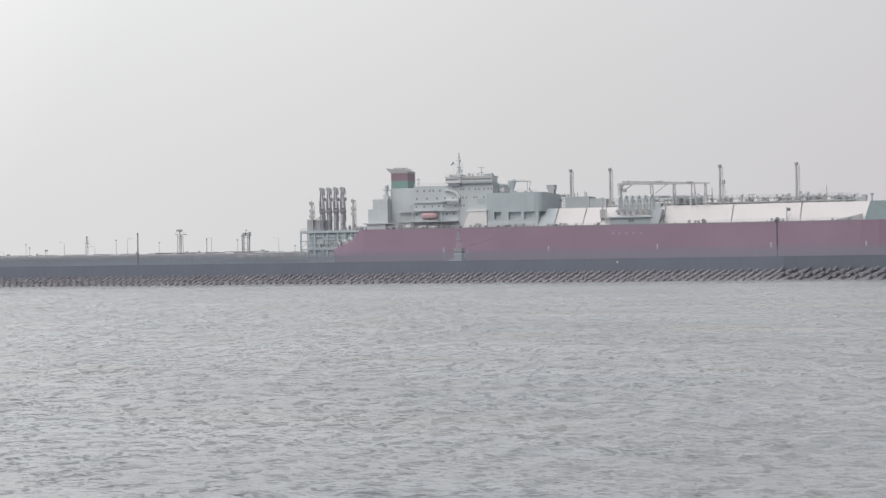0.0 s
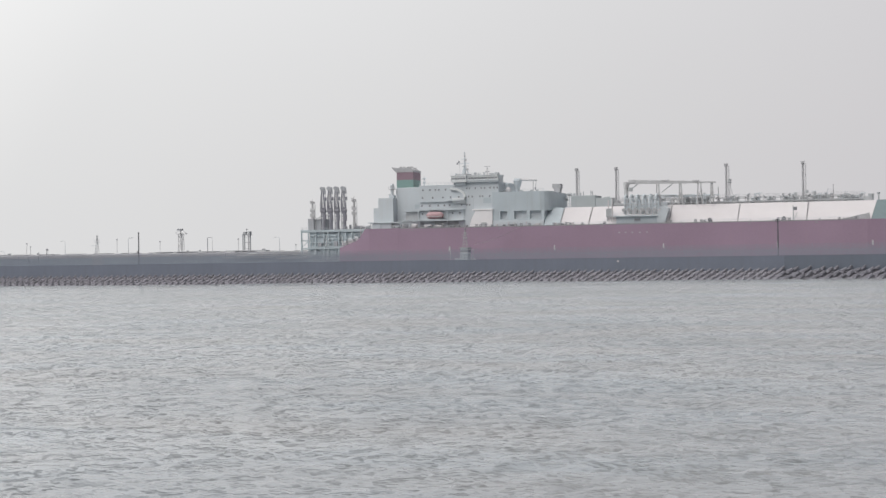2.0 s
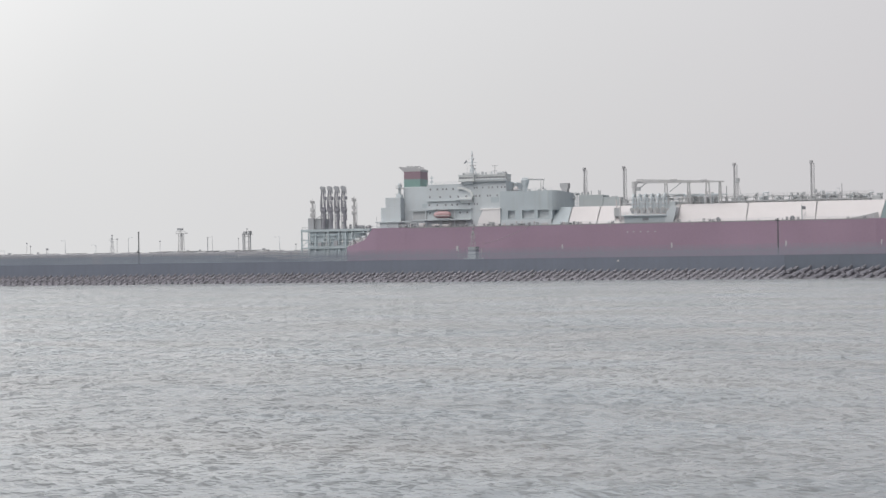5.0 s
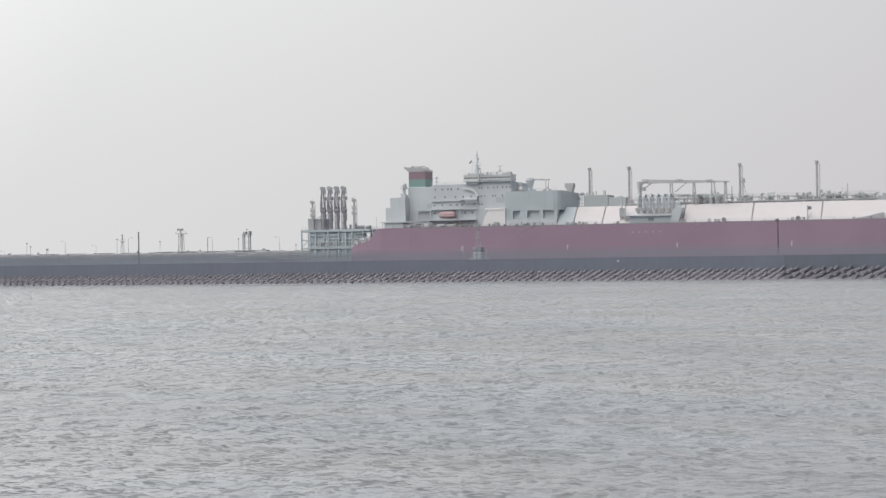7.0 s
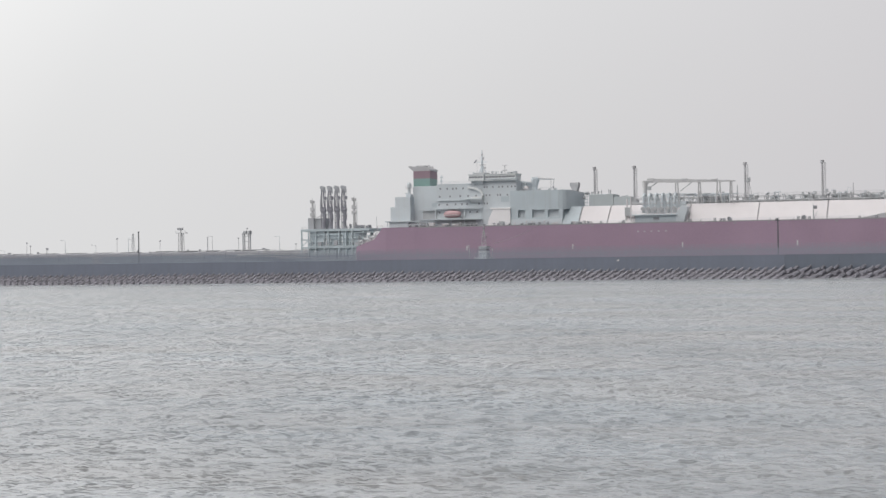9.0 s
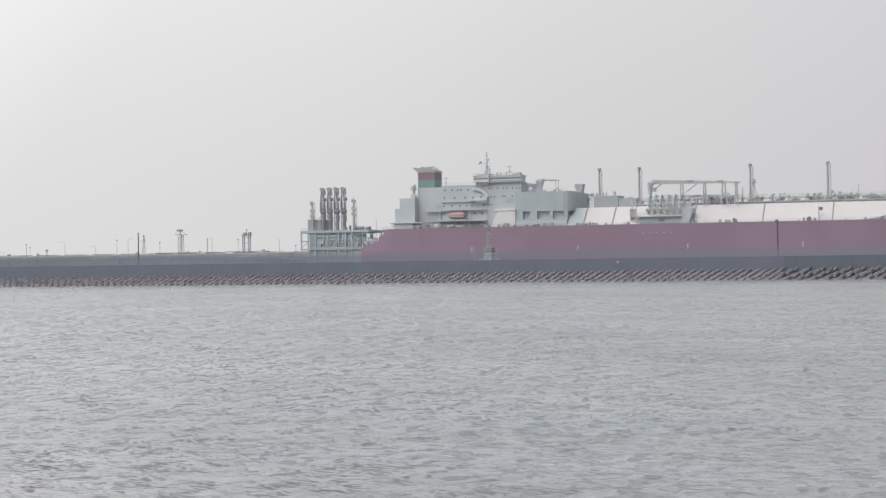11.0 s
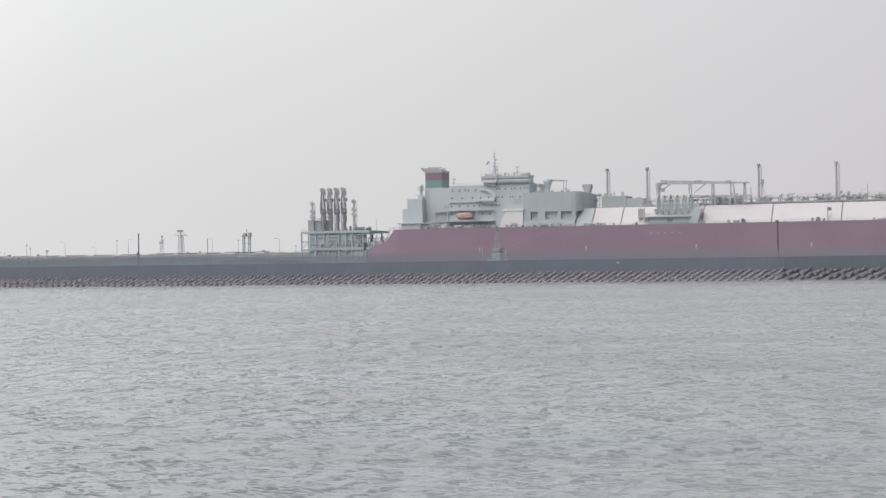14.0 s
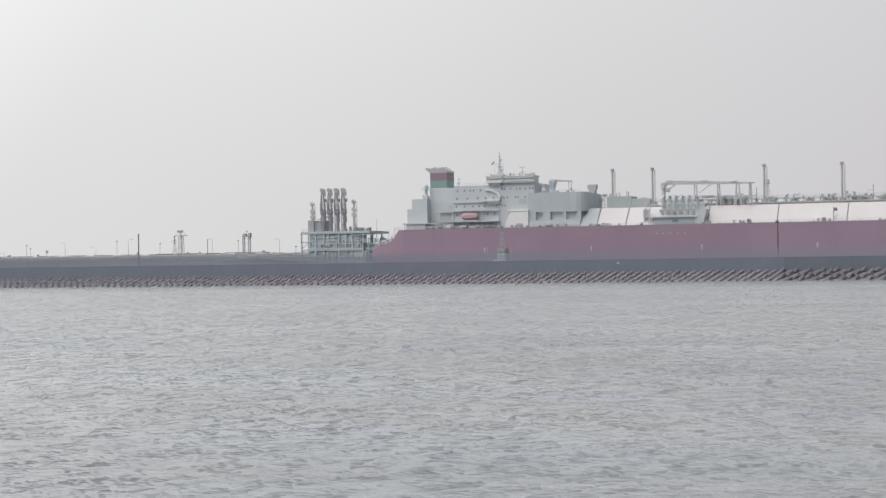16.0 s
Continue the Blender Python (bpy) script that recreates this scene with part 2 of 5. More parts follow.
# the wall's nearer end: thinner haze painted as a darker tone
NEAR_CONCRETE = paint("darker_near_concrete", (0.142, 0.164, 0.202), 0.9, 0.12, 0.3, 0.12, (0.11, 0.11, 0.12), bump=0.05)
ROPE = paint("grey_rope", (0.36, 0.31, 0.35), 0.9, 0.1)


# ---- mesh helpers ----
def box(bm, x0, x1, y0, y1, z0, z1):
    v = [bm.verts.new((x, y, z)) for z in (z0, z1) for x, y in ((x0, y0), (x1, y0), (x1, y1), (x0, y1))]
    for f in ((3, 2, 1, 0), (4, 5, 6, 7), (0, 1, 5, 4), (1, 2, 6, 5), (2, 3, 7, 6), (3, 0, 4, 7)):
        bm.faces.new([v[i] for i in f])


def tube(bm, a, b, r0, r1=None, n=8):
    """A capped round bar from a to b."""
    a, b = Vector(a), Vector(b)
    r1 = r0 if r1 is None else r1
    d = (b - a).normalized()
    u = d.orthogonal().normalized()
    w = d.cross(u)
    ring = []
    for p, r in ((a, r0), (b, r1)):
        ring.append([bm.verts.new(p + (u * math.cos(k * math.tau / n) + w * math.sin(k * math.tau / n)) * r) for k in range(n)])
    for k in range(n):
        bm.faces.new((ring[0][k], ring[0][(k + 1) % n], ring[1][(k + 1) % n], ring[1][k]))
    bm.faces.new(ring[0][::-1])
    bm.faces.new(ring[1])


def path(bm, pts, r, n=8):
    for a, b in zip(pts, pts[1:]):
        tube(bm, a, b, r, n=n)


def prism(bm, outline, axis, lo, hi):
    """An outline of 2D points drawn out along an axis (0: x, outline in y, z; 1: y, outline in x, z; 2: z, outline in x, y)."""
    def at(p, q):
        c = list(p)
        c.insert(axis, q)
        return bm.verts.new(c)
    a, b = [at(p, lo) for p in outline], [at(p, hi) for p in outline]
    n = len(outline)
    for k in range(n):
        bm.faces.new((a[k], a[(k + 1) % n], b[(k + 1) % n], b[k]))
    bm.faces.new(a[::-1])
    bm.faces.new(b)


def mesh_of(name, bm, material):
    bmesh.ops.recalc_face_normals(bm, faces=bm.faces[:])
    me = bpy.data.meshes.new(name)
    bm.to_mesh(me)
    bm.free()
    me.materials.append(material)
    return me


def part(name, bm, material, parent, label="", smooth=False, bevel=0.0):
    """Links a bmesh as one mesh object under a thing or a part."""
    if bevel:
        bmesh.ops.bevel(bm, geom=bm.edges[:], offset=bevel, segments=1, affect="EDGES", clamp_overlap=True)
    ob = new(name, mesh_of(name, bm, material))
    if smooth:
        ob.data.polygons.foreach_set("use_smooth", [True] * len(ob.data.polygons))
    ob.parent = parent
    return tagged(ob, label) if label else ob


def boxes(*rows):
    bm = bmesh.new()
    for r in rows:
        box(bm, *r)
    return bm


def tubes(*rows, n=8):
    bm = bmesh.new()
    for r in rows:
        tube(bm, *r, n=n)
    return bm


def thing(name, m, label, category, group=""):
    ob = new(name)
    ob.matrix_world = m
    return tagged(ob, label, category, group)


# ---- the sea ----
def wave_sheet(name, seed, heading, level, label):
    """A sheet of choppy water in front of the beach, finer towards the eye; it drifts as one rigid piece."""
    rng = np.random.RandomState(seed)
    rows = [30.5]
    while rows[-1] < 470:
        rows.append(rows[-1] + 0.10 + 0.0021 * max(rows[-1] - 45, 0))
    d = np.array(rows)
    cols = 560
    dd, ss = np.meshgrid(d, np.linspace(-1, 1, cols), indexing="ij")
    across = ss * (0.275 * dd + 11)
    yaw = radians(YAW)
    x0 = -math.sin(yaw) * dd + math.cos(yaw) * across
    y0 = math.cos(yaw) * dd + math.sin(yaw) * across
    cell = (0.55 * dd + 22) / cols + 0.0007 * dd
    gust = np.zeros_like(x0)
    for k in range(7):
        ang, lam = rng.uniform(0, math.tau), rng.uniform(12, 45)
        gust += np.sin(math.tau / lam * (x0 * math.cos(ang) + y0 * math.sin(ang)) + rng.uniform(0, math.tau))
    gust = np.clip(1 + 0.16 * gust, 0.45, 1.6)
    x, y, z = x0.copy(), y0.copy(), np.zeros_like(x0)
    count = 60
    for k in range(count):      # short crested wind waves, sharp at the crest and steeper in front
        lam = 0.38 * (2.6 / 0.38) ** (k / (count - 1)) * rng.uniform(0.92, 1.08)
        ang = radians(heading) + rng.normal(0, 0.45)
        cx, cy, kk = math.cos(ang), math.sin(ang), math.tau / lam
        amp = SLOPE * math.sqrt(2 / count) / kk * min(1.0, (1.3 / lam) ** 0.6)
        amp = amp * gust * np.exp(-(1.0 * cell / lam) ** 2)
        ph = kk * (x0 * cx + y0 * cy) + rng.uniform(0, math.tau)
        s1, c1 = np.sin(ph), np.cos(ph)
        z += amp * (s1 - 0.36 * s1 * c1)
        x += 0.9 * amp * cx * c1
        y += 0.9 * amp * cy * c1
    for lam in (8.0, 11.5, 15.0, 21.0):     # a faint old swell under the chop
        ang = radians(heading) + rng.normal(0, 0.35)
        z += 0.016 * lam / math.tau * np.sin(math.tau / lam * (x0 * math.cos(ang) + y0 * math.sin(ang)) + rng.uniform(0, math.tau))
    z += level
    nr, nc = x.shape
    idx = np.arange(nr * nc).reshape(nr, nc)
    quads = np.stack([idx[:-1, :-1], idx[:-1, 1:], idx[1:, 1:], idx[1:, :-1]], -1).reshape(-1, 4)
    me = bpy.data.meshes.new(name)
    me.vertices.add(nr * nc)
    me.vertices.foreach_set("co", np.stack([x, y, z], -1).astype(np.float32).ravel())
    me.loops.add(quads.size)
    me.loops.foreach_set("vertex_index", quads.ravel().astype(np.int32))
    me.polygons.add(len(quads))
    me.polygons.foreach_set("loop_start", np.arange(0, quads.size, 4, dtype=np.int32))
    me.polygons.foreach_set("use_smooth", np.ones(len(quads), dtype=bool))
    me.update(calc_edges=True)
    me.validate()
    me.materials.append(WATER)
    return tagged(new(name, me), label, "water", kind="structure")


SLOPE = 0.10
water_a = wave_sheet("water", 3, -70, -0.2, "choppy grey coastal water with short wind waves")
water_b = wave_sheet("water", 8, -105, -0.22, "choppy grey coastal water with short wind waves")


def far_water():
    bm = bmesh.new()
    ring = [bm.verts.new((4600 * math.cos(k * math.tau / 96), 4600 * math.sin(k * math.tau / 96), -0.65)) for k in range(96)]
    bm.faces.new(ring)
    ob = new("water_far", mesh_of("water_far", bm, FAR_WATER))
    tagged(ob, "open grey sea reaching to the horizon", "water", kind="structure")


far_water()


# ---- the berth behind the ship: trestle, loading platform, arms ----
def trestle():
    t = thing("pipe_trestle", pose(0, 0, 0), "long grey causeway carrying rows of pipes", "jetty")
    part("causeway", boxes((-640, -328, 760, 768, -3, 9.2)), CAUSEWAY, t, "solid blue-grey causeway wall below the pipes", bevel=0.05)
    part("edge_beam", boxes((-640, -328, 759.75, 759.98, 8.7, 9.9)), LAGGING, t)
    for y, z, r in ((760.6, 10.0, 0.45), (761.9, 10.15, 0.6), (763.6, 10.3, 0.5), (765.4, 10.2, 0.6)):
        part("pipe", tubes(((-640, y, z), (-328, y, z), r), n=10), LAGGING, t)
    x = -636
    frame_bm = boxes((-0.15, 0.15, 760.2, 760.5, 9.2, 11.0), (-0.15, 0.15, 766.4, 766.7, 9.2, 11.0), (-0.15, 0.15, 760.2, 766.7, 10.8, 11.05))
    support = mesh_of("pipe_support", frame_bm, LAGGING)
    k = 0
    while x < -330:
        o = new("pipe_support", support)
        o.parent, o.location = t, (x, 0, 0)
        if k % 2 == 0:
            o = new("pipe_support", support)
            o.parent, o.location = t, (x + 4.1, 0, 0)
        x += 8.2
        k += 1
    for z, r0, x0 in ((8.7, 0.28, -372), (9.6, 0.22, -366), (7.7, 0.3, -380), (10.6, 0.2, -360), (7.0, 0.3, -350)):
        part("lagged_pipe", tubes(((x0, 759.0, z), (-328, 759.0, z), r0), n=8), CRANE_GREY, t, "pale lagged pipe")
    # paler wall sections, darker piers between some of them
    for a, b, z0, z1, mat in ((-640, -560, -3, 7.9, CAUSEWAY_PALE), (-552, -524, -3, 7.4, CAUSEWAY_PALE), (-480, -456.6, -3, 7.8, CAUSEWAY_PALE), (-456.4, -450.2, -3, 8.6, JETTY_GREY),
                              (-450, -439, -3, 7.9, CAUSEWAY_PALE), (-438, -429.5, -3, 7.4, CAUSEWAY_PALE), (-415.5, -410.5, -3, 8.3, CAUSEWAY_PALE), (-409, -389, -3, 7.0, CAUSEWAY_PALE),
                              (-386, -381, -3, 8.0, CAUSEWAY_PALE), (-405, -391, 7.7, 8.2, JETTY_GREY), (-377, -352, -3, 6.4, CAUSEWAY_PALE), (-347, -331, -3, 7.2, CAUSEWAY_PALE)):
        part("wall_section", boxes((a, b, 759.7 if mat is JETTY_GREY else 759.85, 759.995, z0, z1)), mat, t)
    # a stretch of the pipe rack that stands a little higher, near the platform
    part("rack", boxes((-420, -385, 762, 766, 11.0, 11.3), (-380, -357, 762, 766, 11.05, 11.45), (-412, -411.6, 762, 766, 9.2, 11.2),
                       (-370, -369.6, 762, 766, 9.2, 11.2), (-400, -399.6, 762, 766, 9.2, 11.2)), JETTY_GREY, t)


trestle()


def street_lamp(x, top, arm, name="street_lamp"):
    p = thing(name, pose(x, 763, 9.2), "slim grey lamp post on the pipe trestle", "lamp post", "lamp posts on the trestle")
    h = top - 9.2
    part("post", tubes(((0, 0, 0), (0, 0, h), 0.15, 0.09), n=8), SHIP_GREY if arm else CRANE_GREY, p)
    if arm:
        part("arm", tubes(((0, 0, h - 0.05), (arm * 0.7, 0, h + 0.3), 0.08), ((arm * 0.7, 0, h + 0.3), (arm * 1.9, 0, h + 0.25), 0.07), n=6), SHIP_GREY, p)
        part("lamp_head", boxes((min(arm * 1.8, arm * 2.8), max(arm * 1.8, arm * 2.8), -0.2, 0.2, h + 0.12, h + 0.32)), DECK_GREY, p)
    else:
        part("lamp_head", boxes((-0.35, 0.35, -0.3, 0.3, h - 0.6, h)), JETTY_GREY, p, "grey lamp head", bevel=0.06)
    return p


for x, top, arm in ((-498.1, 17.1, 0), (-495.8, 15.4, 0), (-474.5, 17.6, -1), (-443.3, 18.5, 0), (-436.6, 18.7, 1), (-418.0, 16.9, 0), (-373.1, 17.6, 0),
                    (-350.1, 17.6, -1), (-341.1, 14.2, 0), (-512, 12.8, -1), (-456, 15.0, -1)):
    street_lamp(x, top, arm)


def flood_tower():
    t = thing("floodlight_tower", pose(-406.3, 764, 9.2), "grey steel floodlight tower with a wide lamp platform", "tower")
    for sx in (-1.1, 1.1):
        for sy in (-1.0, 1.0):
            part("leg", tubes(((sx * 1.15, sy, 0), (sx * 0.85, sy, 11.2), 0.16), n=6), CRANE_GREY, t)
    for z in (2.4, 4.8, 7.2, 9.4):
        part("brace", tubes(((-1.15, -1, z), (1.15, -1, z + 1.6), 0.09), ((-1.15, -1, z), (1.15, -1, z), 0.08), n=6), CRANE_GREY, t)
    part("platform", boxes((-2.3, 3.2, -1.4, 1.4, 11.2, 11.5)), CRANE_GREY, t)
    part("railing", tubes(((-2.3, -1.4, 12.3), (3.2, -1.4, 12.3), 0.08), ((-2.3, -1.4, 11.5), (-2.3, -1.4, 12.3), 0.08), ((3.2, -1.4, 11.5), (3.2, -1.4, 12.3), 0.08),
                          ((0.5, -1.4, 11.5), (0.5, -1.4, 12.3), 0.08), n=5), CRANE_GREY, t)
    part("mast", tubes(((-0.2, 0, 11.5), (-0.2, 0, 13.2), 0.35), n=8), CRANE_GREY, t)
    part("trunking", tubes(((0.1, 0.6, 0), (0.1, 0.6, 11.2), 0.4), n=8), CRANE_GREY, t)
    for x in (-1.9, -0.7, 0.5):
        part("floodlight", boxes((x, x + 1.0, -0.8, -0.2, 12.9, 14.0)), JETTY_GREY, t, "grey floodlight", bevel=0.08)


flood_tower()


def frame_tower():
    t = thing("access_tower", pose(-368.6, 764, 9.2), "dark steel frame tower with an open top", "tower")
    for sx in (-1.9, 1.3):
        for sy in (-1.0, 1.0):
            part("leg", boxes((sx - 0.22, sx + 0.22, sy - 0.2, sy + 0.2, 0, 10.8)), JETTY_GREY, t)
    for z in (3.0, 6.2, 9.0):
        part("cross_beam", boxes((-1.9, 1.3, -1.15, -0.9, z, z + 0.22), (-1.9, 1.3, 0.9, 1.15, z, z + 0.22)), JETTY_GREY, t)
    part("platform", boxes((-2.4, 2.3, -1.4, 1.4, 10.0, 10.25)), JETTY_GREY, t)
    part("cabin", boxes((-1.8, -0.3, -1.0, 1.0, 10.25, 11.7), (1.0, 2.1, -1.0, 1.0, 10.25, 11.9)), DECK_GREY, t, bevel=0.06)
    part("mast", tubes(((-0.1, 0, 10), (-0.1, 0, 13.4), 0.12), ((-0.4, 0, 12.9), (0.3, 0, 12.9), 0.2), n=6), DARK, t)
    g = thing("pipe_loop", pose(-389.7, 764, 9.2), "tall inverted-U expansion loop of grey pipe", "pipe")
    part("pipe", tubes(((-1.4, 0, 0), (-1.4, 0, 9.1), 0.22), ((1.3, 0, 0), (1.3, 0, 9.2), 0.09), ((-1.4, 0, 9.1), (1.3, 0, 9.2), 0.08), n=8), JETTY_GREY, g)
    for x, z, w in ((-485.6, 14.0, 1.3), (-491.2, 11.9, 1.1), (-509, 11.8, 2.0), (-402, 11.9, 1.0), (-431, 12.0, 1.2), (-395, 12.0, 0.9), (-359, 12.2, 1.6)):
        k = thing("junction_cabinet", pose(x, 763, 9.2), "small dark equipment cabinet on a stand above the pipes", "cabinet", "cabinets on the trestle")
        part("stand", tubes(((-w * 0.3, 0, 0), (-w * 0.3, 0, z - 10.1), 0.09), ((w * 0.3, 0, 0), (w * 0.3, 0, z - 10.1), 0.09), n=6), JETTY_GREY, k)
        part("housing", boxes((-w / 2, w / 2, -0.4, 0.4, z - 10.2, z - 9.2)), JETTY_GREY, k, bevel=0.08)


frame_tower()


def platform():
    p = thing("loading_platform", pose(-327.8, 739, 0), "two-level grey-green steel loading platform on columns", "jetty platform")
    part("deck", boxes((0, 36, 0, 26, 19.4, 20.6)), JETTY_GREEN, p, bevel=0.06)
    part("walkway", boxes((28.5, 38.0, -0.4, 2.0, 18.4, 18.8), (28.5, 37.0, 0.0, 4.0, 16.9, 17.2)), JETTY_GREEN, p)
    part("lower_deck", boxes((0, 33, 0, 26, 11.2, 11.9)), JETTY_GREEN, p, bevel=0.06)
    part("mid_beam", boxes((0, 4, 0.1, 0.5, 15.2, 15.7), (4, 33, -0.1, 0.3, 11.9, 12.5), (0, 0.4, 0.1, 26, 15.2, 15.7)), JETTY_GREEN, p)
    for x in (0.35, 4.0, 7.8, 12.2, 14.4, 20.0, 23.6, 26.8, 32.5):
        for y in (0.4, 13, 25.5):
            part("column", boxes((x - 0.3, x + 0.3, y - 0.3, y + 0.3, -3, 19.4)), JETTY_GREEN, p)
    for a, b, y, z0, z1, mat in ((4.4, 9.6, 1.4, -2, 11.2, JETTY_PANEL), (9.8, 17.0, 0.9, -2, 11.2, JETTY_GREEN), (17.2, 26, 1.2, -2, 11.2, JETTY_PANEL), (26.2, 34, 0.8, -2, 11.2, JETTY_GREEN),
                                 (4.4, 11.4, 1.0, 12.5, 19.3, JETTY_PANEL), (11.6, 20.6, 0.9, 12.5, 18.6, JETTY_PANEL), (20.8, 24.4, 0.9, 12.5, 19.3, JETTY_PANEL), (24.6, 31.0, 1.1, 12.5, 18.9, JETTY_GREEN)):
        part("cladding", boxes((a, b, y, y + 0.2, z0, z1)), mat, p, "grey-green cladding behind the columns")
    part("back_wall", boxes((4.4, 33.6, 2.4, 2.6, -2, 19.3)), JETTY_PANEL, p)
    for x0, z0, x1, z1 in ((0.5, 12.2, 4.0, 15.2), (4.2, 12.6, 7.8, 19.2), (14.4, 12.6, 20.0, 19.2), (26.8, 19.2, 32.5, 12.6), (7.8, 5.5, 12.2, 11.2), (20.0, 11.2, 23.6, 5.5)):
        part("brace", tubes(((x0, 0.2, z0), (x1, 0.2, z1), 0.16), n=6), JETTY_GREEN, p)
    pipes = random.Random(4)
    for k in range(26):
        x = pipes.uniform(4.6, 33)
        low = pipes.random() < 0.6
        z0, z1 = (3, pipes.uniform(8.5, 11.2)) if low else (12.5, pipes.uniform(15, 19.3))
        part("riser_pipe", tubes(((x, pipes.uniform(0.1, 0.7), z0), (x, 0.5, z1), pipes.uniform(0.1, 0.26)), n=7), OFF_WHITE if pipes.random() < 0.35 else (JETTY_GREEN if pipes.random() < 0.6 else JETTY_GREY), p)
    part("pipework", tubes(((5, 0.5, 14.4), (31, 0.5, 14.4), 0.25), ((5, 0.5, 17.6), (22, 0.5, 17.6), 0.22), ((12, 0.3, 16.2), (33, 0.3, 16.0), 0.2), ((6, 0.2, 8.2), (30, 0.2, 8.2), 0.2)), JETTY_GREEN, p)
    part("equipment_box", boxes((9.2, 11.0, -0.2, 1.0, 12.5, 14.2), (17.4, 19.4, -0.2, 1.0, 12.5, 15.0), (28.4, 30.6, -0.2, 1.0, 12.5, 14.0), (33.0, 34.4, -0.3, 0.8, 14.6, 16.6)), JETTY_GREY, p, bevel=0.1)
    # stair and bracing at the end nearest the ship
    for x in (35.2, 38.6, 42.0):
        part("end_post", boxes((x - 0.3, x + 0.3, 0.7, 1.3, -3, 17.0 if x < 40 else 14.6)), JETTY_GREEN, p)
    for z in (8.5, 11.3, 14.0):
        part("landing", boxes((34.0, 42.4, 0.5, 2.2, z, z + 0.3)), JETTY_GREEN, p)
    for z in (8.8, 11.6):
        part("stair", tubes(((34.4, 0.5, z), (41.4, 0.5, z + 2.4), 0.2), n=6), JETTY_GREEN, p)
    part("end_cladding", boxes((33.2, 42.2, 2.2, 2.4, -2, 14.6)), JETTY_PANEL, p)
    part("railing", tubes(*[((0.1, 0.1, z), (36, 0.1, z), 0.05) for z in (21.1, 21.7)], *[((x, 0.1, 20.6), (x, 0.1, 21.7), 0.05) for x in range(1, 36, 2)], n=5), JETTY_GREY, p)
    c = thing("control_house", pose(-325.0, 744, 20.6), "dark grey equipment house on the loading platform", "hut")
    part("wall", boxes((0, 8.6, 0, 9, 0, 5.0)), JETTY_GREY, c, bevel=0.08)
    part("roof", boxes((-0.3, 8.9, -0.3, 9.3, 5.0, 5.3)), JETTY_GREY, c)
    part("annex", boxes((-0.4, 2.6, -1.4, 0, 0, 5.6)), JETTY_GREY, c)
    part("gantry", tubes(((2.6, 1, 5.3), (7.5, 1, 7.6), 0.18), ((7.5, 1, 7.6), (10.0, 1, 7.0), 0.18), ((5.0, 1, 5.3), (5.0, 1, 6.4), 0.15), n=6), DECK_GREY, c)
    for x, top, w in ((-323.3, 34.9, 0.8), (-301.4, 35.6, 0.8)):
        m = thing("light_mast", pose(x, 743.5, 20.6), "grey mast with lamps and small platforms", "mast", "light masts on the platform")
        h = top - 20.6
        part("pole", tubes(((0, 0, 0), (0, 0, h - 1.4), w, w * 0.6), ((0, 0, h - 1.4), (0, 0, h + 1.0), 0.12), n=8), CRANE_GREY, m)
        for k, z in enumerate((h - 1.6, h - 5.4, h - 8.0)):
            part("lamp_platform", boxes((-0.9 - 0.2 * (k % 2), 1.1, -0.8, 0.8, z, z + 0.2)), CRANE_GREY, m)
            for b in ((-1.1, -0.1, -0.6, 0.2, z + 0.2, z + 1.7), (0.35, 1.2, -0.6, 0.2, z + 0.2, z + 1.3)):
                part("lamp", boxes(b), CRANE_GREY, m, "grey lamp housing", bevel=0.08)
        part("ladder", tubes(((w + 0.3, 0, 0), (w + 0.3, 0, h - 2), 0.1), ((w + 0.75, 0, 0), (w + 0.75, 0, h - 2), 0.1), n=5), CRANE_GREY, m)
    for x, w, h in ((-305.0, 1.2, 1.5), (-302.6, 0.8, 2.2), (-299.8, 1.6, 1.1), (-292.6, 1.4, 1.6)):
        g = thing("deck_cabinet", pose(x, 741.5, 20.6), "dark steel cabinet at the edge of the loading platform", "cabinet", "cabinets on the platform")
        part("housing", boxes((-w / 2, w / 2, -0.6, 0.6, 0.15, h)), DARK, g, bevel=0.08)
        part("plinth", boxes((-w / 2 - 0.1, w / 2 + 0.1, -0.7, 0.7, 0, 0.15)), JETTY_GREY, g)
    e = thing("gangway_winch", pose(-297.5, 741, 20.6), "dark winch gear at the platform's edge", "winch")
    part("drum", tubes(((-1.6, 0, 0.9), (1.6, 0, 0.9), 0.8), n=10), DARK, e)
    part("stand", boxes((-2.0, -1.6, -0.9, 0.9, 0, 1.9), (1.6, 2.0, -0.9, 0.9, 0, 1.4)), DARK, e, bevel=0.08)
    part("lever", tubes(((-1.7, 0, 1.5), (-2.1, 0, 3.0), 0.15), ((2.4, 0, 0), (2.4, 0, 1.8), 0.12), n=6), DARK, e)
    part("drum", tubes(((3.2, 0, 0.7), (5.0, 0, 0.7), 0.65), n=10), DARK, e)


platform()


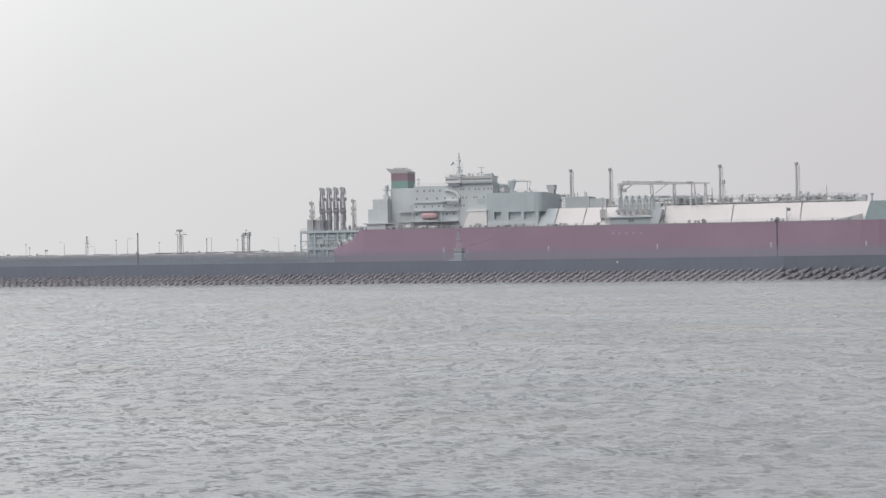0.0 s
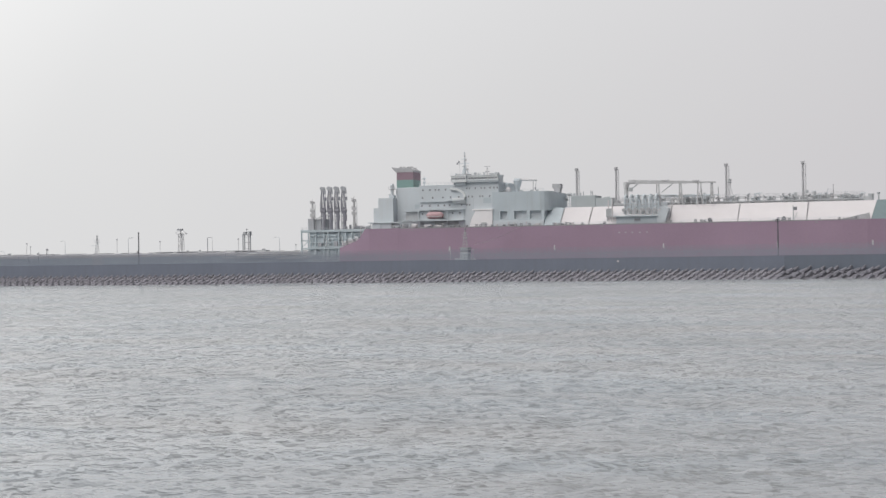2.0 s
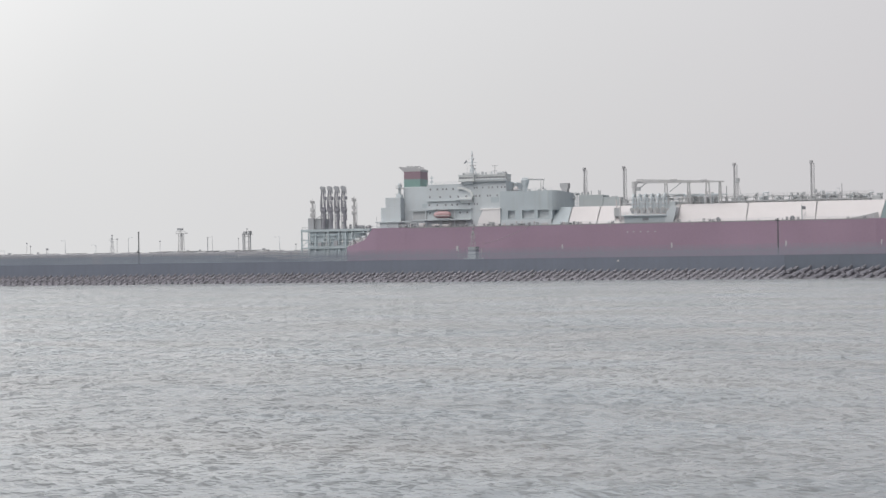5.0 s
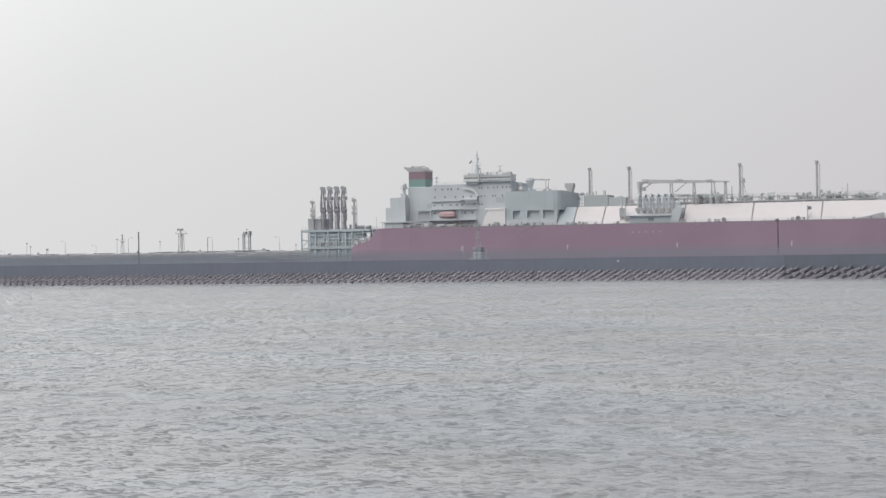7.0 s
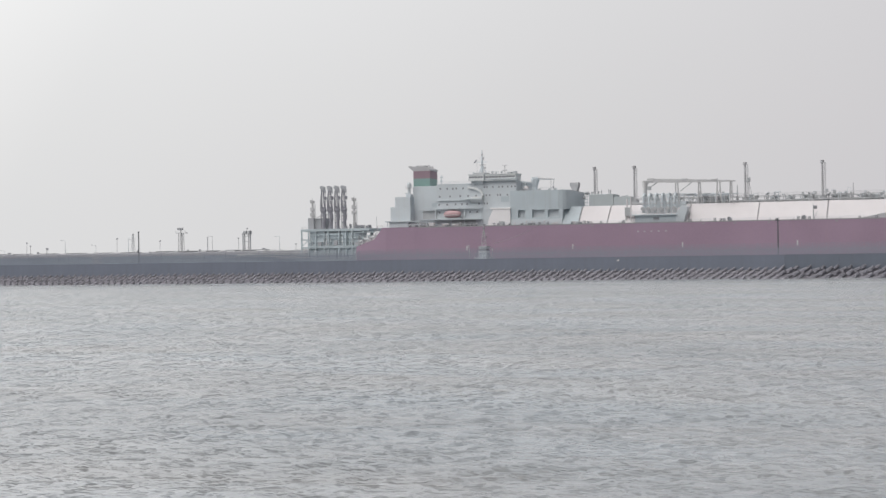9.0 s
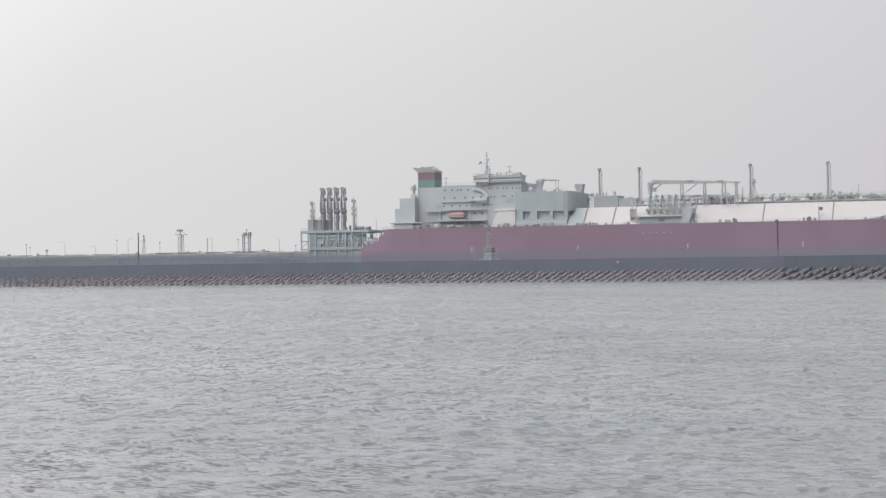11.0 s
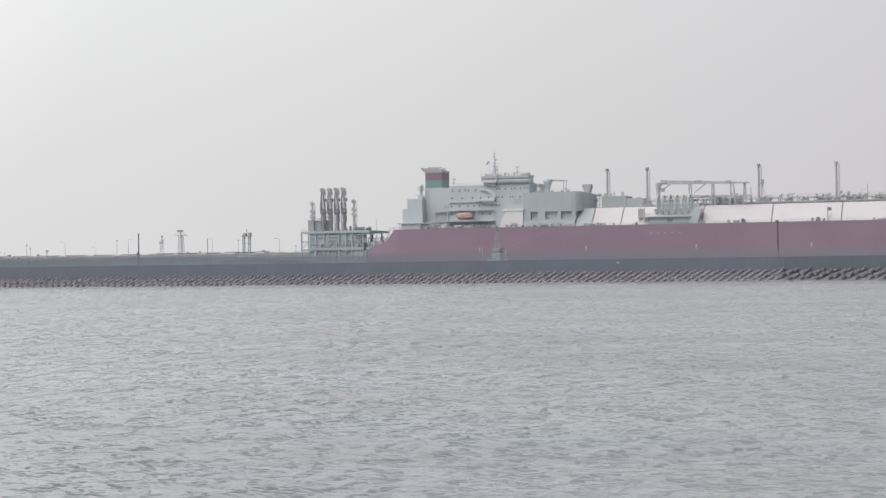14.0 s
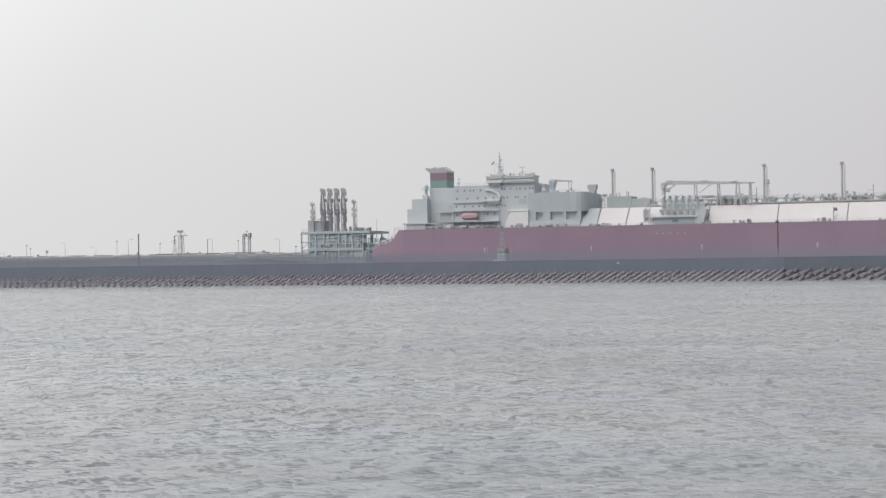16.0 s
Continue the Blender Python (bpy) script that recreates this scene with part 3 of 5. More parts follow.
def loading_arm():
    """A marine loading arm at rest: riser, folded inner and outer arms, swivels, counterweight."""
    a = thing("cargo_loader", pose(-317.2, 742.0, 20.6), "dark blue-grey marine loading arm folded upright", "loading arm", "loading arms")
    bm = tubes(((0.6, 0, 0), (0.6, 0, 8.6), 0.95, 0.8), ((0.6, 0, 0), (0.6, 0, 0.5), 1.1), ((0.6, 0, 4.0), (0.6, 0, 4.5), 0.8))
    part("riser", bm, ARM_BLUE, a)
    part("support_post", tubes(((-0.9, 0.2, 0), (-0.9, 0.2, 8.4), 0.24), ((-0.9, 0.2, 2.6), (0.5, 0.2, 4.6), 0.16), ((-0.9, 0.2, 6.4), (0.5, 0.2, 6.4), 0.18), n=7), ARM_BLUE, a)
    part("lower_swivel", tubes(((-0.7, 0, 9.2), (1.5, 0, 9.0), 1.1), ((0.1, 0, 7.6), (0.1, 0, 10.8), 0.95), n=10), ARM_BLUE, a)
    part("inner_arm", tubes(((-0.75, -0.3, 8.6), (-0.75, -0.3, 14.0), 0.56), ((-0.75, -0.3, 14.0), (-0.35, -0.3, 19.6), 0.42, 0.36), ((-0.25, 0.5, 9.5), (0.0, 0.5, 20.0), 0.16)), ARM_BLUE, a)
    part("outer_arm", tubes(((1.3, -0.3, 6.8), (0.95, -0.3, 13.5), 0.46), ((0.95, -0.3, 13.5), (0.55, -0.3, 19.6), 0.32)), ARM_BLUE, a)
    part("sheave", tubes(((-0.25, -0.75, 20.1), (-0.25, 0.3, 20.1), 0.95), ((0.5, -0.7, 19.9), (0.5, 0.4, 19.9), 0.9), n=14), JETTY_GREY, a, "worn grey cable sheave")
    part("hood", boxes((-0.5, 1.6, -0.6, 0.5, 18.3, 19.3), (0.6, 1.7, -0.5, 0.4, 17.4, 18.4)), JETTY_GREY, a, bevel=0.15)
    part("counterweight", boxes((0.9, 2.0, -0.7, 0.6, 14.2, 15.9)), ARM_BLUE, a, bevel=0.2)
    part("coupler", tubes(((1.35, -0.3, 4.6), (1.35, -0.3, 7.2), 0.55, 0.7), ((1.35, -0.3, 4.3), (1.35, -0.3, 4.6), 0.8), n=10), ARM_BLUE, a)
    part("tie_rod", tubes(((-0.9, 0.1, 9.2), (-0.8, 0.1, 19.8), 0.1), ((1.6, 0.1, 9.2), (1.3, 0.1, 20.0), 0.1), n=5), ARM_BLUE, a)
    for x in (-313.6, -310.0, -306.4):
        copy_thing(a, pose(x, 742.0, 20.6))


loading_arm()


def dolphins():
    for x0, x1, z in ((-299.5, -286.0, 13.6), (-285.4, -272.0, 13.0), (-262, -250, 13.0)):
        d = thing("mooring_dolphin", pose(x0, 750, 0), "grey concrete mooring dolphin beside the platform", "dolphin", "mooring dolphins")
        part("block", boxes((0, x1 - x0, 0, 9, -3, z)), JETTY_PANEL, d, bevel=0.15)
        part("cap", boxes((-0.3, x1 - x0 + 0.3, -0.3, 9.3, z, z + 0.5)), JETTY_GREEN, d, bevel=0.06)
        for k in (1.2, (x1 - x0) - 1.4):
            part("bollard", tubes(((k, 1.5, z + 0.5), (k, 1.5, z + 1.5), 0.35, 0.5), n=9), DECK_GREY, d)
    w = thing("mooring_walkway", pose(-302, 766, 0), "narrow grey catwalk between mooring dolphins", "catwalk")
    part("deck", boxes((0, 90, 0, 1.6, 15.6, 16.0)), JETTY_GREEN, w)
    part("railing", tubes(*[((0, 0, z), (90, 0, z), 0.06) for z in (16.6, 17.1)], *[((x, 0, 16.0), (x, 0, 17.1), 0.06) for x in range(0, 90, 3)], n=5), JETTY_GREY, w)
    for x in (8, 30, 60, 88):
        part("pile", tubes(((x, 0.8, -3), (x, 0.8, 15.6), 0.6), n=10), JETTY_GREEN, w)
    for x, top in ((-298.8, 26.9), (-292.2, 21.2), (-289.0, 20.2)):
        p = thing("mast_pole", pose(x, 766.6, 16.0), "thin grey pole on the catwalk", "pole", "poles on the catwalk")
        part("pole", tubes(((0, 0, 0), (0, 0, top - 16), 0.14, 0.08), n=6), JETTY_GREY, p)
    for x in (-295.5, -287.5, -281.5):
        h = thing("mooring_hook", pose(x, 766.8, 16.0), "grey quick-release mooring hook with its capstan", "mooring hook", "mooring hooks")
        part("base", boxes((-1.5, 1.5, -0.7, 0.7, 0, 0.7)), DECK_GREY, h, bevel=0.1)
        part("capstan", tubes(((0, 0, 0.7), (0, 0, 1.9), 0.5, 0.65), n=10), DECK_GREY, h)
        part("hook", boxes((-1.4, -0.5, -0.4, 0.4, 0.7, 1.4), (0.7, 1.4, -0.4, 0.4, 0.7, 1.3)), DECK_GREY, h, bevel=0.1)


dolphins()


# ---- the ship: an upright gas carrier with a trunk deck, origin at her stern on the side that faces the beach ----
SHIP_X, SHIP_SPEED = -282.2 - 3.5 * 1.147, 1.147
DECK = 19.4
ship = thing("gas_carrier", pose(SHIP_X, 682, 0), "large gas carrier with hazed red hull and white trunk deck", "ship")


def half_beam(s):
    pts = ((-2.4, 15.5), (6, 18.5), (14, 20.5), (28, 22), (208, 22), (228, 22), (238, 20), (250, 13), (258, 6.0), (264, 0.4))
    for (a, p), (b, q) in zip(pts, pts[1:]):
        if s <= b:
            return p + (q - p) * (s - a) / (b - a)
    return 0.4


def rim(s):
    """Height of the hull's upper edge at the length s."""
    pts = ((-2.4, 11.2), (3.3, 12.9), (7.2, 14.1), (8.5, 15.2), (11.8, DECK), (243, DECK), (248, 21.2), (264, 22.4))
    for (a, p), (b, q) in zip(pts, pts[1:]):
        if s <= b:
            return p + (q - p) * (s - a) / (b - a)
    return 22.4


def build_hull():
    stations = [-2.4, -1.5, 0, 1.5, 3.3, 5.5, 7.2, 8.5, 11.8, 14, 20, 28, 60, 100, 140, 180, 208, 215, 222, 229, 236, 240, 244, 248, 253, 258, 262, 264]
    bm = bmesh.new()
    rings = []
    for s in stations:
        b, top = half_beam(s), rim(s)
        low = b * (1.0 if 14 <= s <= 215 else 0.97)
        row = [(22 - low * 0.9, -3), (22 - low, 1.0), (22 - b, min(7.5, top - 1)), (22 - b, top), (22 + b, top), (22 + b, min(7.5, top - 1)), (22 + low, 1.0), (22 + low * 0.9, -3)]
        rings.append([bm.verts.new((s, y, z)) for y, z in row])
    for a, b in zip(rings, rings[1:]):
        for k in range(8):
            bm.faces.new((a[k], a[(k + 1) % 8], b[(k + 1) % 8], b[k]))
    bm.faces.new(rings[0])
    bm.faces.new(rings[-1][::-1])
    hull = part("hull", bm, HULL_RED, ship, "red hull plating hazed to mauve, with streaks")
    part("rubbing_strake", boxes((29, 226, -0.06, 0.06, DECK - 0.35, DECK + 0.08)), SEAM, hull)
    # white tug marks and a row of letters as short bars
    for s in (99.3, 146.3, 193.3, 231.0, 52.0):
        part("tug_mark", boxes((s - 0.28, s + 0.28, -0.04 + (0.6 if s > 228 else 0), 0.3 + (0.6 if s > 228 else 0), 8.8, 10.9)), CRANE_GREY, hull, "white painted tug mark")
    for s in (127.6, 130.3, 133.2, 136.3, 139.4):
        part("letter_bar", boxes((s - 0.35, s + 0.35, -0.04, 0.2, 15.45, 15.95)), MAST_GREY, hull, "faded pale painted bar")
    for s in (60.0, 75.0, 108.0, 120.0, 155.0, 168.0, 182.0, 209.0, 35.0):
        part("fairlead", boxes((s - 0.5, s + 0.5, -0.05, 0.3, DECK - 1.1, DECK - 0.75)), SEAM, hull)
    # deck-edge railing
    rail = bmesh.new()
    for z in (0.45, 0.8, 1.15):
        tube(rail, (12, 0.35, DECK + z), (228, 0.35, DECK + z), 0.035, n=4)
    for k in range(109):
        tube(rail, (12 + 2 * k, 0.35, DECK), (12 + 2 * k, 0.35, DECK + 1.15), 0.04, n=4)
    part("railing", rail, SHIP_GREY, ship, "thin pale deck-edge railing")


build_hull()


def build_trunk():
    """The long white trunk deck with sloping sides, plated in lengths with open seams between them."""
    def outline(inset=0.0, shift=0.0):
        return [(1.4 + inset, DECK), (9.6 + inset, 27.1 - inset), (34.4 - inset, 27.1 - inset), (42.6 - inset, DECK)]
    bm = bmesh.new()
    prism(bm, outline(0.3), 0, 94.5, 230.8)
    core = part("trunk", bm, SEAM, ship, "dark seams of the trunk deck")
    for a, b in ((94.3, 101.25), (101.75, 113.75), (114.25, 148.15), (148.65, 176.75), (177.25, 204.75), (205.25, 231.0)):
        bm = bmesh.new()
        prism(bm, outline(), 0, a, b)
        for v in bm.verts:      # the foremost length ends in a raked edge
            if v.co.x > 230.5:
                v.co.x += -0.5 + 1.7 * (v.co.z - DECK) / 7.7
        # the machinery block's shadow on the aftmost length is painted as teal-grey
        first = a < 95
        part("trunk_cover", bm, TEAL_GREY if first else WHITE, core, "trunk plating with the block's shadow as teal-grey colour" if first else "white sloping trunk plating", bevel=0.08)
        for k in range(int((b - a) / 9.5)):
            s = a + 5 + 9.5 * k
            part("lug", boxes((s - 0.25, s + 0.25, 1.5, 2.4, DECK, DECK + 0.7)), DECK_GREY, core)
    # tapering fore end; the shade on its bow-facing sides is in the colour
    bm = bmesh.new()
    lo = [(230.6, 1.4), (230.6, 42.6), (247, 31), (247, 13)]
    hi = [(232.3, 9.6), (232.3, 34.4), (245, 28), (245, 16)]
    v = [bm.verts.new((x, y, DECK)) for x, y in lo] + [bm.verts.new((x, y, 27.3)) for x, y in hi]
    for f in ((0, 1, 2, 3), (7, 6, 5, 4), (0, 4, 5, 1), (1, 5, 6, 2), (2, 6, 7, 3), (3, 7, 4, 0)):
        bm.faces.new([v[i] for i in f])
    part("trunk_front", bm, FRONT_SHADE, ship, "fore end of the trunk, its shade painted teal-grey")
    # added grey wedge, shaped as the triangle of shade on the trunk's foot
    bm = bmesh.new()
    prism(bm, [(218, DECK), (230.2, DECK), (229.8, 21.9)], 1, 0.9, 1.7)
    part("shade_wedge", bm, MAST_GREY, ship, "low grey wedge added for the shade on the trunk")
    part("fore_post", tubes(((232.6, 14, 27.2), (232.6, 14, 29.9), 0.3), ((232.6, 14, 29.6), (232.6, 14, 30.4), 0.35, 0.75), n=10), DECK_GREY, ship)
    part("fore_house", boxes((226.6, 230.4, 12, 18, 27.1, 29.0), (228.4, 230.6, 13, 17, 29.0, 30.0)), DECK_GREY, ship, bevel=0.15)
    part("foremast", tubes(((239.0, 22, 27.3), (239.0, 22, 41), 0.45, 0.25), ((238.2, 20, 37.4), (238.2, 24, 37.4), 0.2), ((237.6, 22, 36), (239.6, 22, 36), 0.3), n=8), SHIP_GREY, ship)
    part("windlass", boxes((246, 252, 14, 30, 22, 23.4)), DECK_GREY, ship, bevel=0.3)


build_trunk()


def vent_mast(s, top, base):
    v = tubes(((s, 22, base), (s, 22, top - 1.2), 0.5, 0.42), ((s, 22, top - 1.2), (s, 22, top), 0.75, 0.8), n=10)
    mast = part("vent_mast", v, MAST_GREY, ship, "tall grey vent mast with a flared head")
    lad = tubes(((s + 1.0, 21.6, base), (s + 1.0, 21.6, top - 1.0), 0.1), ((s + 1.35, 21.6, base), (s + 1.35, 21.6, top - 1.0), 0.1), n=5)
    z = base + 1.0
    while z < top - 1.2:
        tube(lad, (s + 0.4, 21.6, z), (s + 1.35, 21.6, z), 0.06, n=4)
        z += 1.1
    part("ladder", lad, MAST_GREY, mast)
    part("foot", boxes((s - 1.2, s + 1.8, 20.5, 23.5, 27.1, base + 1.6)), DECK_GREY, mast, bevel=0.2)


for s, base in ((103.8, 28.0), (121.4, 28.0), (169.2, 28.0), (201.3, 28.0)):
    vent_mast(s, 44.5, base)
part("mast_platform", boxes((169.6, 171.4, 21, 23, 36.2, 36.5), (170.1, 171.3, 21.2, 22.8, 36.5, 38.0)), DECK_GREY, ship, bevel=0.05)
part("stay", tubes(((170.8, 22, 36.2), (173.0, 20, 27.1), 0.1), ((170.8, 22, 36.2), (170.6, 24, 27.1), 0.1), n=5), MAST_GREY, ship)


def deck_piping():
    """Pipes, catwalk and gear along the top of the trunk."""
    rng = random.Random(5)
    for y, z, r in ((14.0, 27.9, 0.3), (15.2, 28.1, 0.25), (16.6, 29.5, 0.16), (18.2, 27.8, 0.4)):
        part("cargo_pipe", tubes(((122, y, z), (227, y, z), r), n=8), DECK_GREY, ship)
    part("catwalk", boxes((122, 227, 12.6, 13.8, 29.8, 30.0)), MAST_GREY, ship)
    part("catwalk_rail", tubes(*[((122, 12.6, z), (227, 12.6, z), 0.05) for z in (30.5, 30.95)], *[((122 + 3 * k, 12.6, 30.05), (122 + 3 * k, 12.6, 30.95), 0.05) for k in range(36)], n=4), MAST_GREY, ship)
    post = mesh_of("pipe_support", boxes((-0.14, 0.14, -2.2, -1.9, 0, 2.7), (-0.14, 0.14, 3.4, 3.7, 0, 2.7), (-0.14, 0.14, -2.2, 3.7, 2.3, 2.6)), MAST_GREY)
    for k in range(27):
        o = new("pipe_support", post)
        o.parent, o.location = ship, (124 + 3.9 * k, 14.6, 27.1)
    # domes and gear clusters
    for s0, s1, h in [(a, b, c * 1.12) for a, b, c in ((179.0, 184.6, 4.0), (192.6, 199.4, 4.0), (203.8, 214.0, 4.6), (150, 164, 4.4), (216, 226, 3.2), (186, 190, 3.2), (170.8, 175, 3.4))]:
        g = part("tank_dome", tubes((((s0 + s1) / 2, 20, 27.1), ((s0 + s1) / 2, 20, 27.1 + h * 0.62), (s1 - s0) * 0.36), n=16), DECK_GREY, ship, "grey tank dome crowded with valves", bevel=0.2)
        s = s0
        while s < s1:
            z = 27.1 + h * rng.uniform(0.45, 1.0)
            y = rng.uniform(13, 19)
            k = rng.randrange(4)
            if k == 0:
                part("valve", tubes(((s, y, 27.1), (s, y, z), 0.14), ((s - 0.45, y, z), (s + 0.45, y, z), 0.4), n=7), DECK_GREY, g)
            elif k == 1:
                part("riser_pipe", tubes(((s, y, 27.1), (s, y, z), 0.22), ((s, y, z), (s + rng.uniform(0.8, 2.0), y, z), 0.22), n=7), SHIP_GREY, g)
            elif k == 2:
                part("gear_box", boxes((s - 0.5, s + rng.uniform(0.4, 1.0), y - 0.5, y + 0.5, z - 1.3, z), (s - 0.1, s + 0.1, y - 0.1, y + 0.1, 27.1, z - 1)), DECK_GREY, g, bevel=0.08)
            else:
                part("handrail", tubes(((s, y, 27.1), (s, y, z + 0.3), 0.08), ((s + 1.4, y, 27.1), (s + 1.4, y, z + 0.3), 0.08), ((s, y, z + 0.3), (s + 1.4, y, z + 0.3), 0.08), n=5), SHIP_GREY, g)
            s += rng.uniform(0.45, 0.95)
    for k in range(22):
        s = rng.uniform(131, 168)
        y, z = rng.uniform(10.5, 15), rng.uniform(29.2, 31.6)
        run = rng.uniform(1.5, 5)
        part("branch_pipe", tubes(((s, y, 27.1), (s, y, z), 0.17), ((s, y, z), (s + run, y, z), 0.17), ((s + run, y, z), (s + run, y, 27.1), 0.17), n=6), SHIP_GREY if k % 3 else CRANE_GREY, ship)
    for a, b, z in ((131, 150, 31.4), (136, 160, 30.6), (146, 168, 31.0)):
        part("header_pipe", tubes(((a, 11.5, z), (b, 11.5, z), 0.24), n=7), SHIP_GREY, ship)
    part("thin_post", tubes(((214.3, 16, 27.1), (214.3, 16, 34.4), 0.22, 0.14), n=7), MAST_GREY, ship)
    part("thin_post", tubes(((166.8, 16, 27.1), (166.8, 16, 34.5), 0.26, 0.18), n=7), MAST_GREY, ship)
    # long low house on the trunk beside the first vent masts
    part("trunk_house", boxes((102.2, 113.0, 18, 30, 27.1, 32.4)), HOUSE_GREY, ship, "teal-grey machinery house on the trunk", bevel=0.1)
    part("trunk_house", boxes((113.1, 120.4, 18, 28, 27.1, 31.2)), HOUSE_GREY, ship, "teal-grey machinery house on the trunk", bevel=0.1)
    for a, b, w in (((106, 20, 32.4), (106, 20, 33.8), 0.3), ((107.3, 20, 32.4), (107.3, 20, 34.2), 0.2), ((110.5, 20, 32.4), (110.5, 20, 34.6), 0.15), ((111.2, 20, 32.4), (111.2, 20, 34.2), 0.3),
                    ((116, 20, 31.2), (119, 20, 31.6), 0.3), ((103.4, 19, 32.4), (103.4, 19, 33.6), 0.5)):
        part("roof_pipe", tubes((a, b, w)), DECK_GREY, ship)
    stack = bmesh.new()
    for z in (28.2, 29.6, 31.0, 32.4, 33.6):
        tube(stack, (94.6, 37, z), (97.8, 37, z), 0.14, n=6)
    for s in (95.4, 96.6, 97.8):
        tube(stack, (s, 37, 27.1), (s, 37, 34.0), 0.16, n=6)
    part("pipe_rack", stack, SHIP_GREY, ship)
    part("valve_group", tubes(((95.8, 37, 33.8), (97.4, 37, 33.8), 0.7), ((94.8, 37, 31.8), (95.8, 37, 31.8), 0.6), n=8), DECK_GREY, ship)


deck_piping()


def manifold():
    tray = part("manifold_tray", boxes((125, 144.2, -0.4, 6, 22.3, 22.85)), SHIP_GREY, ship, "pale grey manifold drip tray", bevel=0.08)
    part("tray_support", boxes((126.2, 143.4, 0.8, 5.6, DECK, 22.3)), TEAL_GREY, tray)
    bm = bmesh.new()
    prism(bm, [(143.4, DECK), (146.9, DECK), (148.6, 25.6), (146.4, 26.6), (144.6, 24.4), (143.4, 22.3)], 1, 0.6, 5.2)
    part("end_plate", bm, SHIP_GREY, tray, "slanting grey plate at the end of the tray", bevel=0.1)
    part("manifold_house", boxes((128.0, 146.5, 8.0, 13.0, 24.0, 28.4)), SHIP_GREY, tray, "grey manifold housing", bevel=0.1)
    part("hatch", boxes((134.0, 136.5, 0.6, 0.9, 20.4, 21.5)), DARK, tray)
    for k, s in enumerate((129.4, 131.8, 134.4, 137.2, 140.0, 142.6)):
        g = bmesh.new()
        pts = [(s, 9.5, 29.0)] + [(s, 5.8 + 2.6 * math.cos(a), 29.3 + 2.2 * math.sin(a)) for a in np.linspace(0.3, math.pi, 7)] + [(s, 3.2, 26.0), (s, 1.2, 25.2)]
        path(g, pts, 0.5)
        gp = part("gooseneck", g, SHIP_GREY, ship, "pale grey manifold gooseneck pipe")
        for f in (((s, 1.3, 25.25), (s, 0.8, 25.1), 0.85), ((s, 3.2, 27.2), (s, 3.2, 27.6), 0.8)):
            part("flange", tubes(f, n=12), CRANE_GREY, gp, "grey pipe flange")
        part("valve", boxes((s - 0.6, s + 0.6, 2.4, 3.6, 23.4, 25.4)), MAST_GREY, gp, bevel=0.2)
        part("handwheel", tubes(((s, 2.2, 24.0), (s, 2.3, 24.0), 0.5), n=12), DECK_GREY, gp)
        part("frame", tubes(((s + 1.2, 3.0, 22.85), (s + 1.2, 3.0, 30.2), 0.16), ((s - 1.2, 3.0, 27.9), (s + 1.2, 3.0, 27.9), 0.13), ((s - 1.2, 3.0, 30.0), (s + 1.2, 3.0, 30.0), 0.13), n=5), SHIP_GREY, gp)
    part("rail", tubes(*[((125, -0.3, z), (144, -0.3, z), 0.06) for z in (23.4, 24.0)], *[((125 + 1.9 * k, -0.3, 22.85), (125 + 1.9 * k, -0.3, 24.0), 0.06) for k in range(11)], n=4), SHIP_GREY, tray)
    # hose crane with its jib laid down on crutches
    c = part("hose_crane", tubes(((129, 8, 27), (129, 8, 35.2), 0.95, 0.85), ((129, 8, 34.6), (129, 8, 37.0), 1.15), n=14), CRANE_GREY, ship, "weathered grey hose crane with its jib laid down")
    j = bmesh.new()
    for a, b, h0, h1 in ((130.0, 145.0, 1.75, 1.4), (145.0, 158.0, 1.4, 0.95), (158.0, 167.2, 0.95, 0.5)):
        za, zb = 37.2 - (a - 130) * 0.028, 37.2 - (b - 130) * 0.028
        v = [j.verts.new(p) for p in ((a, 7.5, za - h0 / 2), (a, 8.5, za - h0 / 2), (a, 8.5, za + h0 / 2), (a, 7.5, za + h0 / 2),
                                      (b, 7.5, zb - h1 / 2), (b, 8.5, zb - h1 / 2), (b, 8.5, zb + h1 / 2), (b, 7.5, zb + h1 / 2))]
        for f in ((3, 2, 1, 0), (4, 5, 6, 7), (0, 1, 5, 4), (1, 2, 6, 5), (2, 3, 7, 6), (3, 0, 4, 7)):
            j.faces.new([v[i] for i in f])
    part("jib", j, CRANE_GREY, c)
    for b in ((130.4, 132.8, 7.2, 8.8, 36.7, 38.2), (128.3, 130.5, 7.2, 8.8, 35.8, 37.3), (144.4, 147.4, 7.3, 8.7, 36.9, 37.8), (157.2, 160.0, 7.3, 8.7, 36.5, 37.3)):
        part("jib_housing", boxes(b), CRANE_GREY, c, bevel=0.15)
    for f in (((130.0, 8, 33.4), (134.5, 8, 36.6), 0.25), ((144.2, 8, 32.5), (149.0, 8, 36.0), 0.2)):
        part("jib_cylinder", tubes(f, n=7), DECK_GREY, c)
    part("cab", boxes((130.2, 131.8, 6.6, 8.2, 33.2, 34.8)), DECK_GREY, c, bevel=0.1)
    for s, w in ((142.6, 1.3), (152.2, 1.1), (160.2, 1.7), (165.4, 0.9)):
        t = tubes(((s - w * 0.55, 8, 27.1), (s - w * 0.3, 8, 36.0), 0.3), ((s + w * 0.75, 8, 27.1), (s + w * 0.3, 8, 36.0), 0.3),
                  ((s - w * 0.5, 8, 30), (s + w * 0.5, 8, 33), 0.15), ((s + w * 0.5, 8, 30), (s - w * 0.5, 8, 33), 0.15), n=7)
        part("crutch", t, CRANE_GREY, c)
